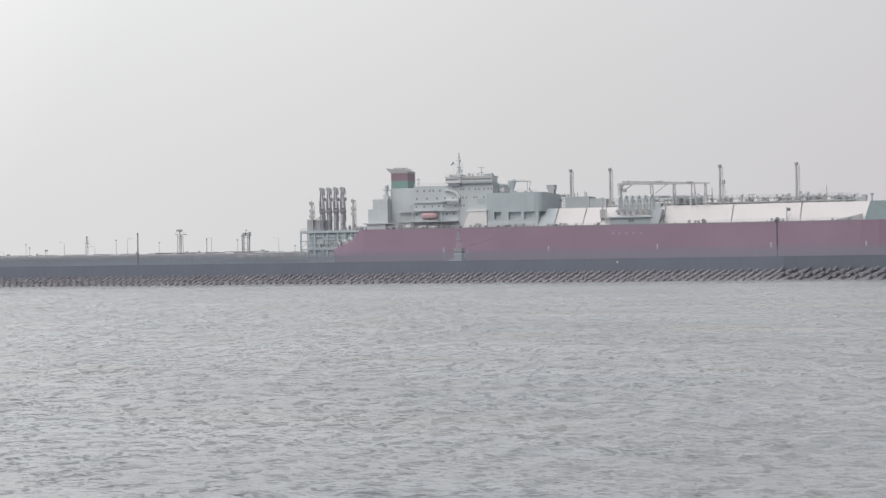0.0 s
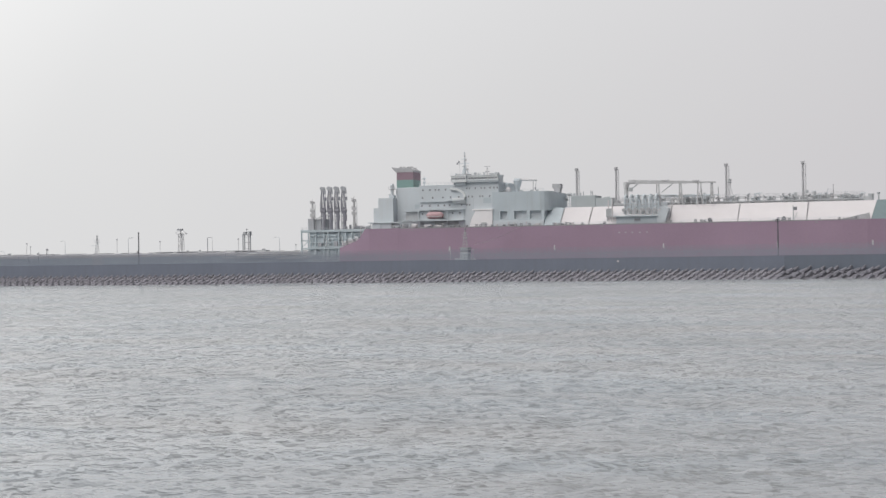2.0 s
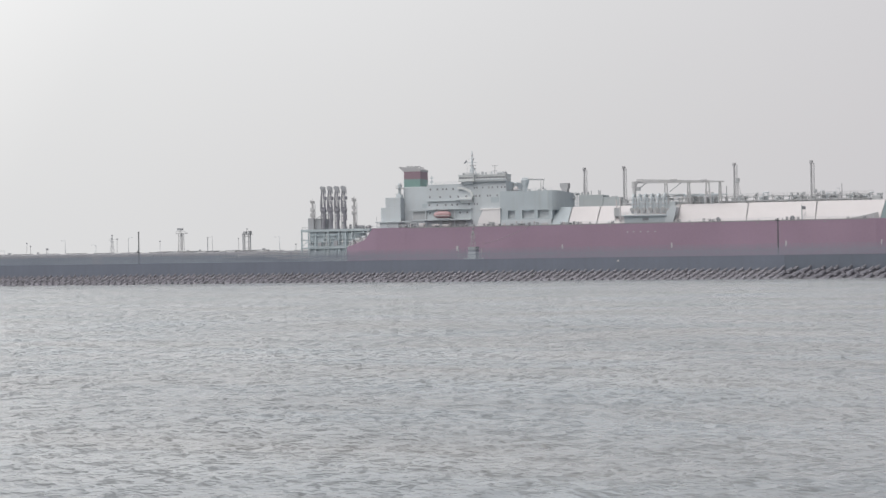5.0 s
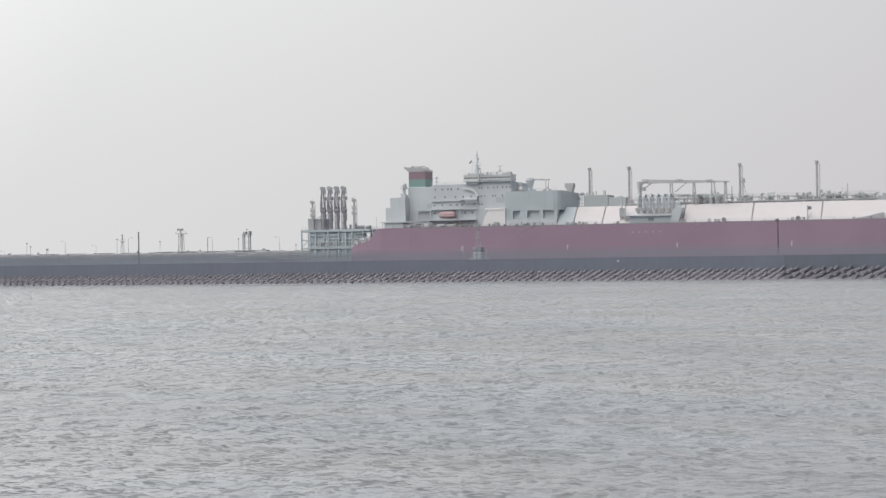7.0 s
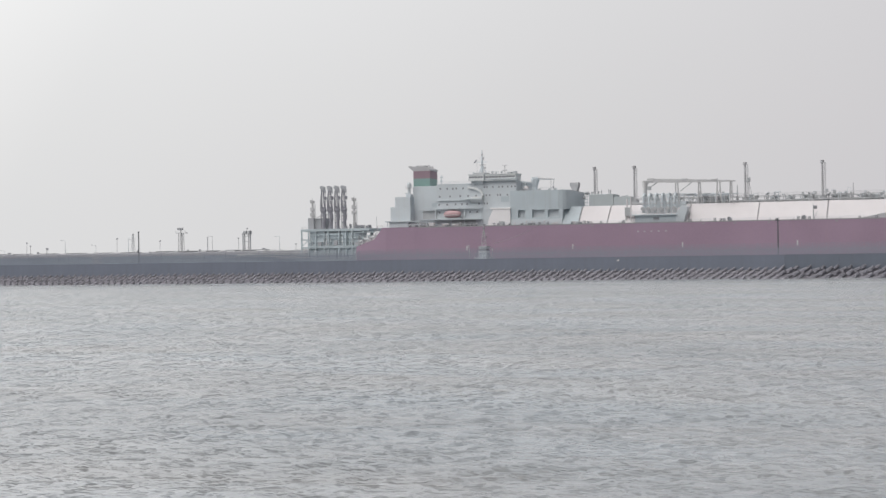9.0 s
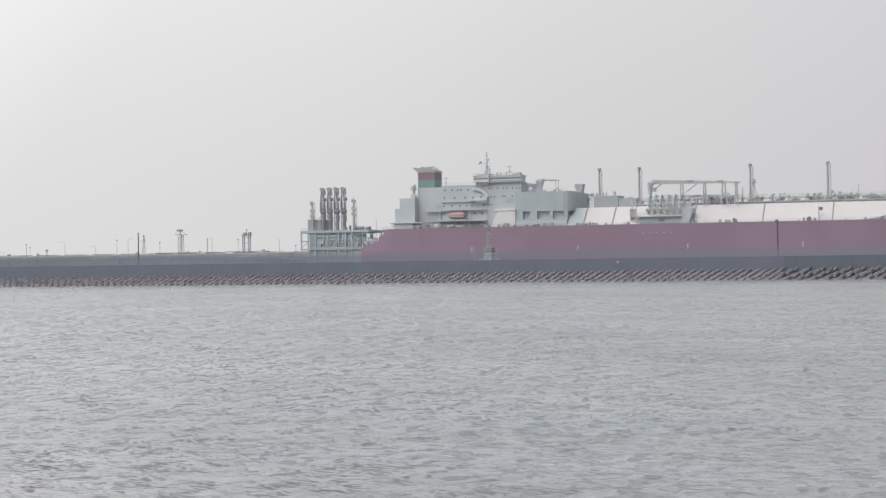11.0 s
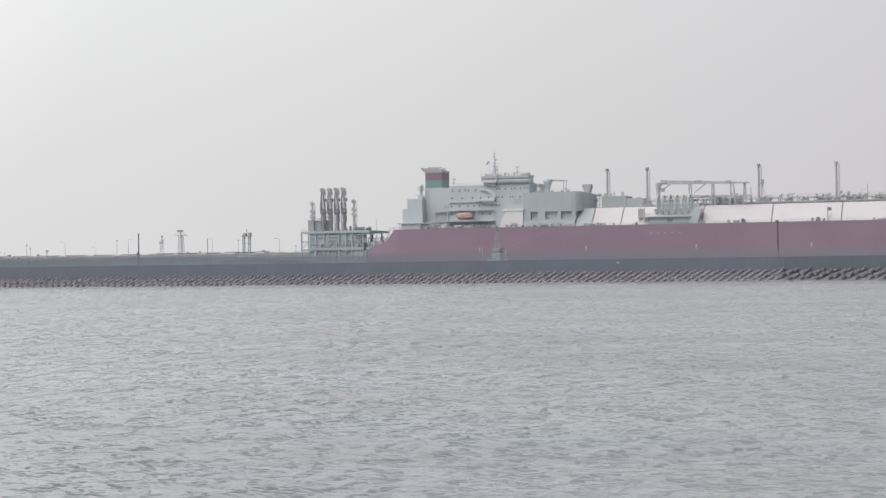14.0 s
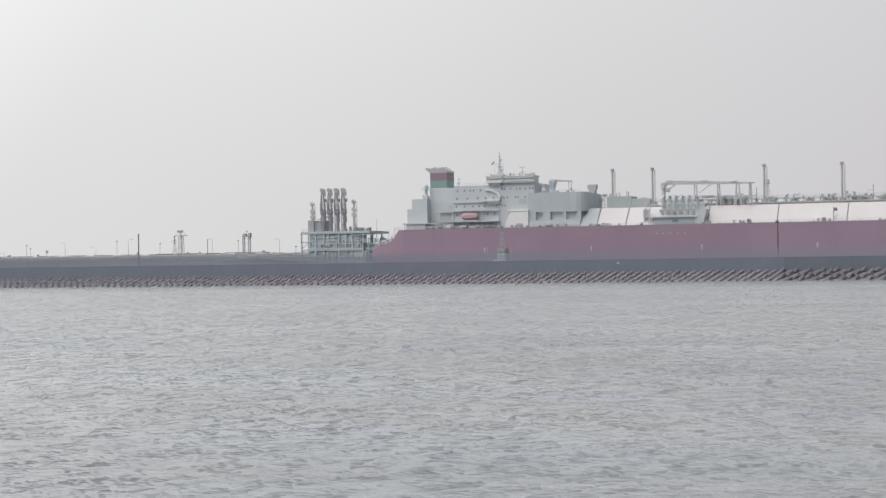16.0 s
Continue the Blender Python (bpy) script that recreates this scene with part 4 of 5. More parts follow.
    part("deck_box", boxes((121.4, 124.0, 2.4, 4.4, 22.4, 26.0), (121.6, 122.0, 2.6, 3.0, DECK, 22.4), (123.4, 123.8, 2.6, 3.0, DECK, 22.4)), DECK_GREY, ship, bevel=0.1)
    part("deck_post", tubes(((124.2, 2, DECK), (124.2, 2, 30.5), 0.3, 0.22), ((122.6, 2, 26), (122.6, 2, 29.5), 0.3), n=8), WHITE, ship)


manifold()


def deck_gear():
    for s in (98.9, 104.4, 105.9, 121.2, 147.0, 149.5, 159.7, 162.2, 163.6, 166.2, 193.7, 195.4, 198.2, 218.0, 224.5, 64.2, 66.0, 68.5, 82.0, 84.5, 88.2):
        h = 0.9 + 0.5 * ((s * 7) % 1)
        part("mooring_bitt", tubes(((s - 0.3, 0.9, DECK), (s - 0.3, 0.9, DECK + h * 0.9), 0.2), ((s + 0.3, 0.9, DECK), (s + 0.3, 0.9, DECK + h * 0.9), 0.2), ((s - 0.55, 0.9, DECK + h * 0.9), (s + 0.55, 0.9, DECK + h * 0.9), 0.13), n=8), DARK, ship, "dark mooring bitt")
    rng = random.Random(21)
    for lo, hi, n in ((25, 37, 6), (38, 60, 12), (71, 94, 10), (96, 122, 6)):
        for k in range(n):
            s, w, h = rng.uniform(lo, hi), rng.uniform(0.3, 0.9), rng.uniform(0.6, 1.7)
            kind = rng.randrange(3)
            if kind == 0:
                part("deck_vent", tubes(((s, 1.0, DECK), (s, 1.0, DECK + h), 0.16), ((s, 1.0, DECK + h - 0.25), (s, 1.0, DECK + h + 0.15), 0.36, 0.3), n=8), WHITE, ship)
            elif kind == 1:
                part("deck_chest", boxes((s - w, s + w, 0.8, 1.5, DECK, DECK + h * 0.7)), WHITE if rng.random() < 0.5 else DECK_GREY, ship, bevel=0.06)
            else:
                part("fairlead", tubes(((s - w, 0.8, DECK + 0.45), (s + w, 0.8, DECK + 0.45), 0.4), n=9), DARK, ship)
    lamp = part("lamp_post", tubes(((199.7, 1.2, DECK), (199.7, 1.2, 25.4), 0.26, 0.2), ((199.7, 1.2, DECK), (201.2, 1.8, 22.5), 0.1), n=7), DECK_GREY, ship)
    part("lamp_head", boxes((199.8, 201.2, 0.8, 1.8, 23.6, 24.9)), DARK, lamp, "dark lamp head", bevel=0.1)
    for s in (195.9, 165.6):
        part("winch", tubes(((s, 0.9, DECK + 0.9), (s, 2.2, DECK + 0.9), 0.85), n=12), DARK, ship, "dark mooring winch")


deck_gear()


def accommodation():
    acc = part("accommodation", boxes((37.0, 62.0, 4, 40, DECK, 38.1), (62.0, 73.5, 4.0, 30, DECK, 38.1), (53.0, 73.5, 4.1, 29.9, 38.1, 38.9), (53.0, 61.9, 29.9, 39.9, 38.1, 38.9)), SHIP_GREY, ship, "pale grey accommodation block with rows of windows", bevel=0.06)
    for z, row in ((36.0, (38.7, 41.9, 44.5, 46.1, 49.2)), (32.6, (38.4, 43.2, 47.9, 51.5, 55.2)), (29.1, (38.1, 41.8, 45.7, 48.6, 51.0)), (25.6, (38.3, 52.3, 55.6))):
        for s in row:
            part("window", boxes((s - 0.36, s + 0.36, 3.93, 4.2, z - 0.42, z + 0.42)), GLASS, acc, bevel=0.03)
    for z, row in ((36.3, (59.0, 60.2, 62.9, 65.6, 67.2, 69.6, 71.4, 72.9)), (32.7, (58.6, 59.8, 61.4, 65.0, 66.2, 69.4, 71.0)), (29.2, (56.5, 59.0, 60.2))):
        for k in row:
            part("window", boxes((k - 0.29, k + 0.29, 3.93, 4.2, z - 0.42, z + 0.38)), GLASS, acc, bevel=0.03)
    part("stair_recess", boxes((66.5, 70.2, 3.92, 4.05, 29.6, 32.0)), TEAL_GREY, acc)
    # ledges of the boat decks, over flat panels painted as shade
    part("boat_deck", boxes((30, 58, 2.2, 4.0, 27.0, 27.35), (30, 58, 1.0, 4.0, 22.3, 22.6)), SHIP_GREY, acc)
    part("upper_ledge", boxes((36.8, 57.4, 3.2, 4.0, 30.7, 30.95), (50.5, 58.6, 1.4, 4.0, 31.0, 31.4)), SHIP_GREY, acc)
    for s in (36.8, 50.2, 57.7):
        part("pillar", boxes((s - 0.15, s + 0.15, 2.4, 2.7, DECK, 27.0)), SHIP_GREY, acc)
    part("rail", tubes(*[((37, 3.3, z), (53, 3.3, z), 0.05) for z in (38.6, 39.1)], *[((37 + 2 * k, 4.2, 38.1), (37 + 2 * k, 4.2, 39.1), 0.05) for k in range(9)], *[((30, 2.3, z), (58, 2.3, z), 0.05) for z in (27.9, 28.4)], n=4), SHIP_GREY, acc)
    # flat grey panels: the shade below the decks is put into their colour
    part("deck_shade_panel", boxes((30.5, 36.9, 3.9, 4.3, 23.0, 26.6)), DECK_GREY, acc, "grey panel painted as the shade under the boat deck")
    part("recess", boxes((44, 55, 3.9, 3.98, 19.6, 22.2)), DECK_GREY, acc)
    # bridge with wings
    bm = boxes((52.4, 59.6, 1.7, 44, 38.95, 40.1), (52.5, 59.5, 1.8, 43.9, 40.9, 41.6), (52.55, 59.45, 1.85, 43.85, 40.1, 40.9),
               (59.6, 73.6, 2.6, 11, 38.95, 40.1), (59.5, 73.7, 2.5, 11, 40.9, 41.6), (59.4, 73.55, 2.7, 11, 40.1, 40.9), (59.5, 62.0, 11, 42, 38.95, 41.6))
    br = part("bridge", bm, OFF_WHITE, ship, "long white bridge with a projecting wing", bevel=0.04)
    part("roof", boxes((52.3, 59.8, 1.6, 44.0, 41.6, 41.9), (59.8, 74.0, 2.3, 11.2, 41.6, 41.9), (59.8, 62.2, 11.2, 42.2, 41.6, 41.9)), OFF_WHITE, br)
    for k in range(5):
        part("pane", boxes((52.75 + 1.3 * k, 53.9 + 1.3 * k, 1.8, 2.1, 40.2, 40.85)), GLASS, br)
    for k in range(9):
        part("pane", boxes((60.0 + 1.5 * k, 61.35 + 1.5 * k, 2.62, 2.9, 40.2, 40.85)), GLASS, br)
    # rounded bulwark below the windows
    bm = bmesh.new()
    prism(bm, [(4.0, 38.6), (3.4, 38.7), (2.7, 39.0), (2.4, 39.5), (2.4, 39.9), (4.0, 39.9)], 0, 59.7, 74.2)
    part("bulwark", bm, SHIP_GREY, br)
    part("roof_rail", tubes(*[((52.4, 1.7, z), (59.8, 1.7, z), 0.05) for z in (42.4, 42.9)], *[((59.8, 2.4, z), (74, 2.4, z), 0.05) for z in (42.4, 42.9)], *[((60 + 2 * k, 2.4, 41.9), (60 + 2 * k, 2.4, 42.9), 0.05) for k in range(8)], n=4), SHIP_GREY, br)
    for b in ((62.2, 63.0, 4, 5, 41.9, 43.2), (64.0, 64.5, 4, 5, 41.9, 42.9), (69.0, 71.0, 5, 8, 41.9, 42.7), (71.8, 73.2, 4, 7, 41.9, 42.9), (66.2, 66.8, 5, 6, 41.9, 43.2), (54.4, 55.0, 2, 3, 41.9, 42.8), (56.0, 58.6, 5, 8, 41.9, 42.7)):
        part("roof_gear", boxes(b), DECK_GREY, br, bevel=0.12)
    # curved brackets that carry the wing, and the wing deck below
    bm = bmesh.new()
    arc = [(4.0 - 1.6 * math.sin(a), 38.85 - 1.3 * math.cos(a)) for a in np.linspace(0, math.pi / 2, 9)]
    prism(bm, arc + [(4.0, 38.85)], 0, 54.4, 58.8)
    part("wing_bracket", bm, SHIP_GREY, br, "rounded plating under the bridge wing")
    bm = bmesh.new()
    turn = np.linspace(0, math.pi / 2, 9)
    prism(bm, [(51.6 + 7.2 * math.sin(a), 32.6 + 4.2 * math.cos(a)) for a in turn] + [(51.6 + 6.1 * math.sin(a), 32.6 + 3.2 * math.cos(a)) for a in turn[::-1]], 1, 2.9, 3.98)
    part("wing_stay", bm, OFF_WHITE, br, "curved white stay under the bridge wing")
    bm = bmesh.new()
    prism(bm, [(3.9, 29.6), (2.9, 29.9), (1.9, 30.6), (1.5, 31.4), (1.5, 32.2), (3.9, 32.2)], 0, 53.0, 58.6)
    part("wing_fairing", bm, OFF_WHITE, br, "rounded sponson below the bridge wing")
    # radar mast
    m = part("radar_mast", tubes(((56.2, 10, 41.9), (56.2, 10, 52.8), 0.75, 0.2), ((54.6, 10, 41.9), (56.1, 10, 46.5), 0.22), ((58.4, 10, 41.9), (56.3, 10, 46.5), 0.22), n=8), SHIP_GREY, ship, "pale grey radar mast with yards")
    part("mast_house", boxes((52.9, 58.2, 8, 14, 41.9, 42.9)), MAST_GREY, m, bevel=0.15)
    part("yard", tubes(((53.8, 10, 47.6), (58.4, 10, 47.6), 0.14), ((54.8, 10, 49.4), (57.4, 10, 49.4), 0.12), ((56.2, 7, 46), (56.2, 13, 46), 0.12), n=6), SHIP_GREY, m)
    for b in ((55.2, 58.2, 9.4, 9.8, 46.2, 46.5), (56.5, 57.2, 9.2, 9.8, 48.7, 49.6), (57.3, 58.0, 9.2, 10, 44.6, 45.3), (55.95, 56.5, 9.6, 10.4, 50.5, 51.1)):
        part("radar", boxes(b), MAST_GREY, m, bevel=0.08)
    fl = bmesh.new()
    prism(fl, [(52.2, 47.3), (52.9, 47.2), (54.0, 48.3), (53.6, 48.9)], 1, 9.95, 10.03)
    part("flag", fl, DARK, m, "small dark flag blown aslant")
    part("halyard", tubes(((53.8, 10, 47.6), (53.9, 10, 42.9), 0.05), ((53.8, 10, 48.6), (53.8, 10, 47.2), 0.06), n=5), MAST_GREY, m)
    part("light_mast", tubes(((67.2, 8, 41.9), (67.2, 8, 45.9), 0.24, 0.14), ((65.9, 8, 45.8), (68.5, 8, 45.8), 0.13), ((66.2, 8, 43.6), (68.2, 8, 43.6), 0.2), n=7), MAST_GREY, ship)
    part("top_mast", tubes(((38.6, 6, 38.1), (38.6, 6, 42.2), 0.25, 0.15), ((37.8, 6, 41.2), (39.4, 6, 41.2), 0.28), ((38, 6, 39.6), (39.2, 6, 39.6), 0.35), n=7), SHIP_GREY, ship)


accommodation()


def lifeboat():
    lb = bmesh.new()
    secs = [(40.9, 0.35), (41.5, 0.85), (42.6, 1.15), (44.8, 1.25), (47.0, 1.15), (48.2, 0.85), (48.8, 0.35)]
    rings = []
    for s, r in secs:
        rings.append([lb.verts.new((s, 2.0 + r * 1.1 * math.cos(a), 24.75 + r * (1.45 if math.sin(a) > 0 else 1.3) * math.sin(a) * (0.9 if math.sin(a) > 0 else 1))) for a in np.linspace(0, math.tau, 13)[:-1]])
    for a, b in zip(rings, rings[1:]):
        for k in range(12):
            lb.faces.new((a[k], a[(k + 1) % 12], b[(k + 1) % 12], b[k]))
    lb.faces.new(rings[0])
    lb.faces.new(rings[-1])
    b = part("lifeboat", lb, ORANGE, ship, "orange enclosed lifeboat in its davits", smooth=True)
    part("keel_band", boxes((41.2, 48.4, 0.55, 0.72, 24.2, 24.45)), WHITE, b)
    for s in (42.2, 47.4):
        part("davit", tubes(((s, 3.8, 22.7), (s, 3.6, 27.0), 0.22), ((s, 3.6, 27.0), (s, 1.6, 27.6), 0.2), ((s, 1.9, 27.5), (s, 1.9, 26.3), 0.08), n=7), SHIP_GREY, b)
    part("cradle", boxes((40.6, 49.2, 1.0, 3.6, 22.7, 23.1)), SHIP_GREY, b)


lifeboat()


def aft_houses():
    part("engine_casing", boxes((23.8, 37.0, 10, 34, DECK, 37.7)), SHIP_GREY, ship, "pale grey engine casing under the funnel", bevel=0.08)
    part("stern_house", boxes((14.8, 24.2, 5, 39, DECK, 28.6), (17.0, 24.1, 5.06, 39, 28.6, 33.0)), SHIP_GREY, ship, "pale grey stepped stern house", bevel=0.06)
    part("canopy", boxes((13.4, 36.8, 1.4, 5.0, 21.85, 22.25)), SHIP_GREY, ship, "thin flat canopy over the mooring deck")
    for s in (14.6, 19, 24, 29, 33, 36):
        part("canopy_post", boxes((s - 0.15, s + 0.15, 1.6, 1.9, DECK, 21.9)), SHIP_GREY, ship)
    part("shelter_front", boxes((15.2, 24.4, 2.2, 4.9, DECK, 21.8)), SHIP_GREY, ship)
    part("mooring_winch", tubes(((25.5, 2.6, 20.4), (29.0, 2.6, 20.4), 0.9), ((30, 2.6, 20.2), (33.0, 2.6, 20.2), 0.8), n=12), DARK, ship, "dark mooring winches under the canopy")
    part("deck_locker", boxes((34.0, 36.5, 1.0, 3.0, DECK, 21.2), (40, 43.4, 1.2, 3.2, DECK, 20.8), (45, 48, 1.2, 3, DECK, 20.6)), WHITE, ship, bevel=0.3)
    part("life_raft", tubes(((45.0, 1.2, DECK + 0.6), (47.0, 1.2, DECK + 0.6), 0.6), n=12), WHITE, ship, "white life raft canister")
    v = bmesh.new()
    path(v, [(22.4, 8.4, 24), (22.4, 8.4, 37.0), (22.6, 8.4, 37.7)], 0.62, 10)
    tube(v, (22.6, 8.4, 37.2), (22.6, 8.4, 38.9), 0.95, 0.9, n=14)
    tube(v, (22.6, 8.4, 38.9), (22.6, 8.4, 39.5), 0.9, 0.45, n=14)
    part("vent_pipe", v, SHIP_GREY, ship, "grey vent pipe with a domed hood")
    part("hood_platform", boxes((21.2, 24.2, 7.4, 9.6, 36.9, 37.1), (21.2, 21.3, 7.4, 7.5, 37.1, 38.2), (24.1, 24.2, 7.4, 7.5, 37.1, 38.2), (21.2, 24.2, 7.4, 7.46, 38.1, 38.2)), MAST_GREY, ship)
    part("pipe_ladder", tubes(((23.2, 8.4, 24), (23.2, 8.4, 37.4), 0.08), ((21.4, 8.4, 28.6), (21.4, 8.4, 35), 0.12), ((20.6, 8.4, 34.6), (23.2, 8.4, 34.6), 0.15), n=6), HOUSE_GREY, ship)
    part("vent_foot", boxes((21.2, 23.6, 7.6, 10, 33.0, 34.4)), SHIP_GREY, ship, bevel=0.1)
    part("casing_grille", boxes((32.6, 36.0, 9.9, 10.05, 28.2, 30.0)), TEAL_GREY, ship)
    # funnel in two painted bands with a flared grey top
    for z0, z1, m, lab in ((37.7, 41.5, FUNNEL_GREEN, "green lower band of the funnel"), (41.5, 44.9, FUNNEL_RED, "dull red upper band of the funnel")):
        part("funnel_band", boxes((21.5, 29.4, 17, 27, z0, z1)), m, ship, lab)
    bm = bmesh.new()
    prism(bm, [(21.3, 44.95), (29.6, 44.95), (29.6, 45.7), (27.8, 46.7), (22.4, 46.9), (19.2, 47.3), (19.4, 46.7)], 1, 17, 27)
    part("funnel_top", bm, MAST_GREY, ship, "grey flared funnel top")
    part("exhaust_pipe", tubes(((22.9, 20, 46.2), (22.3, 20, 47.4), 0.8), ((24.6, 24, 46), (24.2, 24, 47.5), 0.7), ((26.4, 20, 46), (26.2, 20, 47.3), 0.8), ((28.0, 24, 45.8), (27.9, 24, 47.2), 0.6), n=10), CRANE_GREY, ship)
    for x in (23.0, 24.9, 26.7, 28.4):
        u = bmesh.new()
        path(u, [(x - 0.75 * math.cos(a), 18.2, 46.2 + 1.15 * math.sin(a)) for a in np.linspace(0, math.pi, 8)], 0.26, 8)
        part("exhaust_bend", u, MAST_GREY, ship)
    part("funnel_mark", boxes((29.38, 29.45, 18, 26, 42.0, 44.4)), FUNNEL_RED, ship)
    part("stern_rail", tubes(*[((-1.8, 7.0, 11.4 + z), (7.0, 4.0, 14.0 + z), 0.06) for z in (0.5, 1.0)], *[((-1.8 + 2.2 * k, 7.0 - 0.75 * k, 11.2 + 0.65 * k), (-1.8 + 2.2 * k, 7.0 - 0.75 * k, 12.5 + 0.65 * k), 0.08) for k in range(5)], n=5), WHITE, ship)
    part("deck_end_rail", tubes(*[((9.2, 3.0, z), (12, 2.2, z), 0.07) for z in (20.0, 20.5)], ((9.3, 3.0, 16.4), (9.3, 3.0, 20.6), 0.14), ((12, 2.2, 19.4), (12, 2.2, 20.5), 0.08), n=5), WHITE, ship)
    part("stern_platform", boxes((9.2, 11.8, 4.2, 38, 19.2, 19.5), (10.2, 11.7, 6, 38, 16.5, 19.2)), SHIP_GREY, ship)
    for x, y, z, r, w in ((-0.6, 8.6, 13.5, 0.75, 1.5), (2.4, 7.6, 14.4, 0.85, 1.8), (5.6, 7.2, 15.4, 0.75, 1.5)):
        g = part("stern_winch", tubes(((x - w / 2, y, z), (x + w / 2, y, z), r), n=12), DECK_GREY, ship, "grey mooring winch on the stern deck")
        part("winch_frame", boxes((x - w / 2 - 0.25, x - w / 2, y - 0.7, y + 0.7, z - 1.8, z + 0.6)), MAST_GREY, g)
        part("winch_frame", boxes((x + w / 2, x + w / 2 + 0.25, y - 0.7, y + 0.7, z - 1.8, z + 0.9)), MAST_GREY, g)
    for x, y, z, h, r in ((0.7, 6.6, 12.0, 2.4, 0.3), (4.0, 6.2, 13.0, 2.4, 0.3)):
        part("stern_bitt", tubes(((x, y, z), (x, y, z + h), r), n=8), DECK_GREY, ship)
    for x, y, z, h, r in ((-1.9, 8.0, 11.2, 5.2, 0.14), (7.2, 5.6, 14.0, 3.4, 0.16), (1.6, 9.0, 12.4, 4.2, 0.13)):
        part("stern_post", tubes(((x, y, z), (x, y, z + h), r), n=8), DECK_GREY, ship)
    for b in ((2.4, 3.5, 5.6, 6.4, 12.7, 13.9), (6.2, 7.1, 5.0, 5.8, 13.9, 15.1), (-0.2, 0.5, 7.0, 7.7, 11.9, 12.9)):
        part("stern_locker", boxes(b), WHITE, ship, "small white locker on the stern", bevel=0.1)


aft_houses()


def fore_of_bridge():
    w = bmesh.new()
    prism(w, [(60.6, DECK), (61.6, 23.0), (63.0, 25.6), (63.4, 26.4), (71.2, 26.4), (71.2, DECK)], 1, 2.0, 9.0)
    wh = part("deck_house", w, BRIGHT_WHITE, ship, "white deckhouse with a sloping end", bevel=0.1)
    part("roof", boxes((62.2, 71.4, 1.7, 9.3, 26.4, 27.1)), BRIGHT_WHITE, wh, bevel=0.08)
    part("hatch", boxes((66.0, 68.6, 1.85, 2.05, DECK + 0.3, 21.2)), DECK_GREY, wh)
    # machinery block across the deck, with three openings
    bm = bmesh.new()
    xs = [70.9, 74.4, 77.5, 80.8, 86.3, 87.8, 92.6, 94.25]
    for k, (a, b) in enumerate(zip(xs, xs[1:])):
        if k % 2 == 0:
            box(bm, a, b, 3.0, 4.0, 22.5, 25.9)
    box(bm, 70.9, 94.25, 3.0, 4.0, 21.9, 22.5)
    box(bm, 70.9, 94.25, 4.8, 41.0, DECK, 25.9)
    prism(bm, [(70.9, 3.0), (92.6, 3.0), (94.2, 3.5), (95.3, 4.6), (96.0, 6.4), (96.2, 9.0), (95.4, 20), (94.3, 41), (70.9, 41)], 2, 25.9, 34.3)
    mb = part("machinery_block", bm, TEAL_GREY, ship, "teal-grey machinery block with three shaded openings")
    part("recess", boxes((71.5, 94.0, 4.6, 4.75, 22.4, 25.9)), SHIP_GREY, mb, "shaded grey inside of the openings")
    part("plinth", boxes((71.6, 94.2, 1.6, 4.7, DECK, 21.9)), SHIP_GREY, mb)
    part("parapet", tubes(*[((71, 3.2, z), (94, 3.2, z), 0.05) for z in (34.8, 35.3)], *[((71 + 2.3 * k, 3.2, 34.3), (71 + 2.3 * k, 3.2, 35.3), 0.05) for k in range(11)], n=4), SHIP_GREY, mb)
    for s in (74.5, 82, 86.5, 89):
        part("roof_vent", boxes((s, s + 0.9, 8, 9.5, 34.3, 35.2)), DECK_GREY, mb, bevel=0.1)
    for k in (78.5, 86.6):
        part("panel_joint", boxes((k, k + 0.1, 2.97, 3.02, 25.9, 34.3)), DECK_GREY, mb)
    vb = bmesh.new()
    prism(vb, [(91.8, 34.3), (94.2, 34.3), (94.3, 35.6), (94.75, 36.8), (94.75, 38.3), (90.95, 38.3), (90.95, 36.8), (91.7, 35.6)], 1, 28.5, 32)
    part("vent_hood", vb, MAST_GREY, ship, "flared grey vent hood")
    # provision crane
    pc = tubes(((78.9, 15, 34.3), (78.9, 15, 36.0), 0.95, 1.0), ((78.9, 15, 36.0), (78.9, 15, 39.3), 1.0, 1.9), ((78.9, 15, 39.3), (78.9, 15, 39.7), 1.9), n=14)
    c = part("provision_crane", pc, SHIP_GREY, ship, "pale grey provision crane with a short jib", bevel=0.05)
    part("jib", tubes(((78.4, 15, 40.1), (87.6, 15, 39.5), 0.6, 0.34), n=8), CRANE_GREY, c)
    part("crane_top", boxes((77.6, 80.4, 14, 16, 39.5, 40.6)), SHIP_GREY, c, bevel=0.2)
    part("winch_house", boxes((70.8, 75.6, 13, 17, 36.0, 38.6), (71.6, 74.6, 13.4, 16.6, 34.3, 36.0)), SHIP_GREY, ship, "pale grey winch house", bevel=0.25)
    part("hook_line", tubes(((86.0, 15, 39.4), (86.0, 15, 35.0), 0.12), ((87.4, 15, 39.4), (87.0, 15, 36.4), 0.1), ((87, 15, 36.4), (87, 15, 35.4), 0.35), n=6), DARK, c)
    dome = bmesh.new()
    bmesh.ops.create_uvsphere(dome, u_segments=16, v_segments=8, radius=1.2, matrix=pose(77.0, 7, 35.3))
    part("radome", dome, WHITE, ship, "white radome on the machinery block", smooth=True)
    part("tow_line", tubes(((75.4, -37, 11.2), (78.0, -27, 12.6), 0.11), ((78.0, -27, 12.6), (81.2, -14.5, 15.3), 0.11), ((81.2, -14.5, 15.3), (85, 0.2, 19.2), 0.11), n=6), ROPE, ship, "slack grey tow line")


fore_of_bridge()


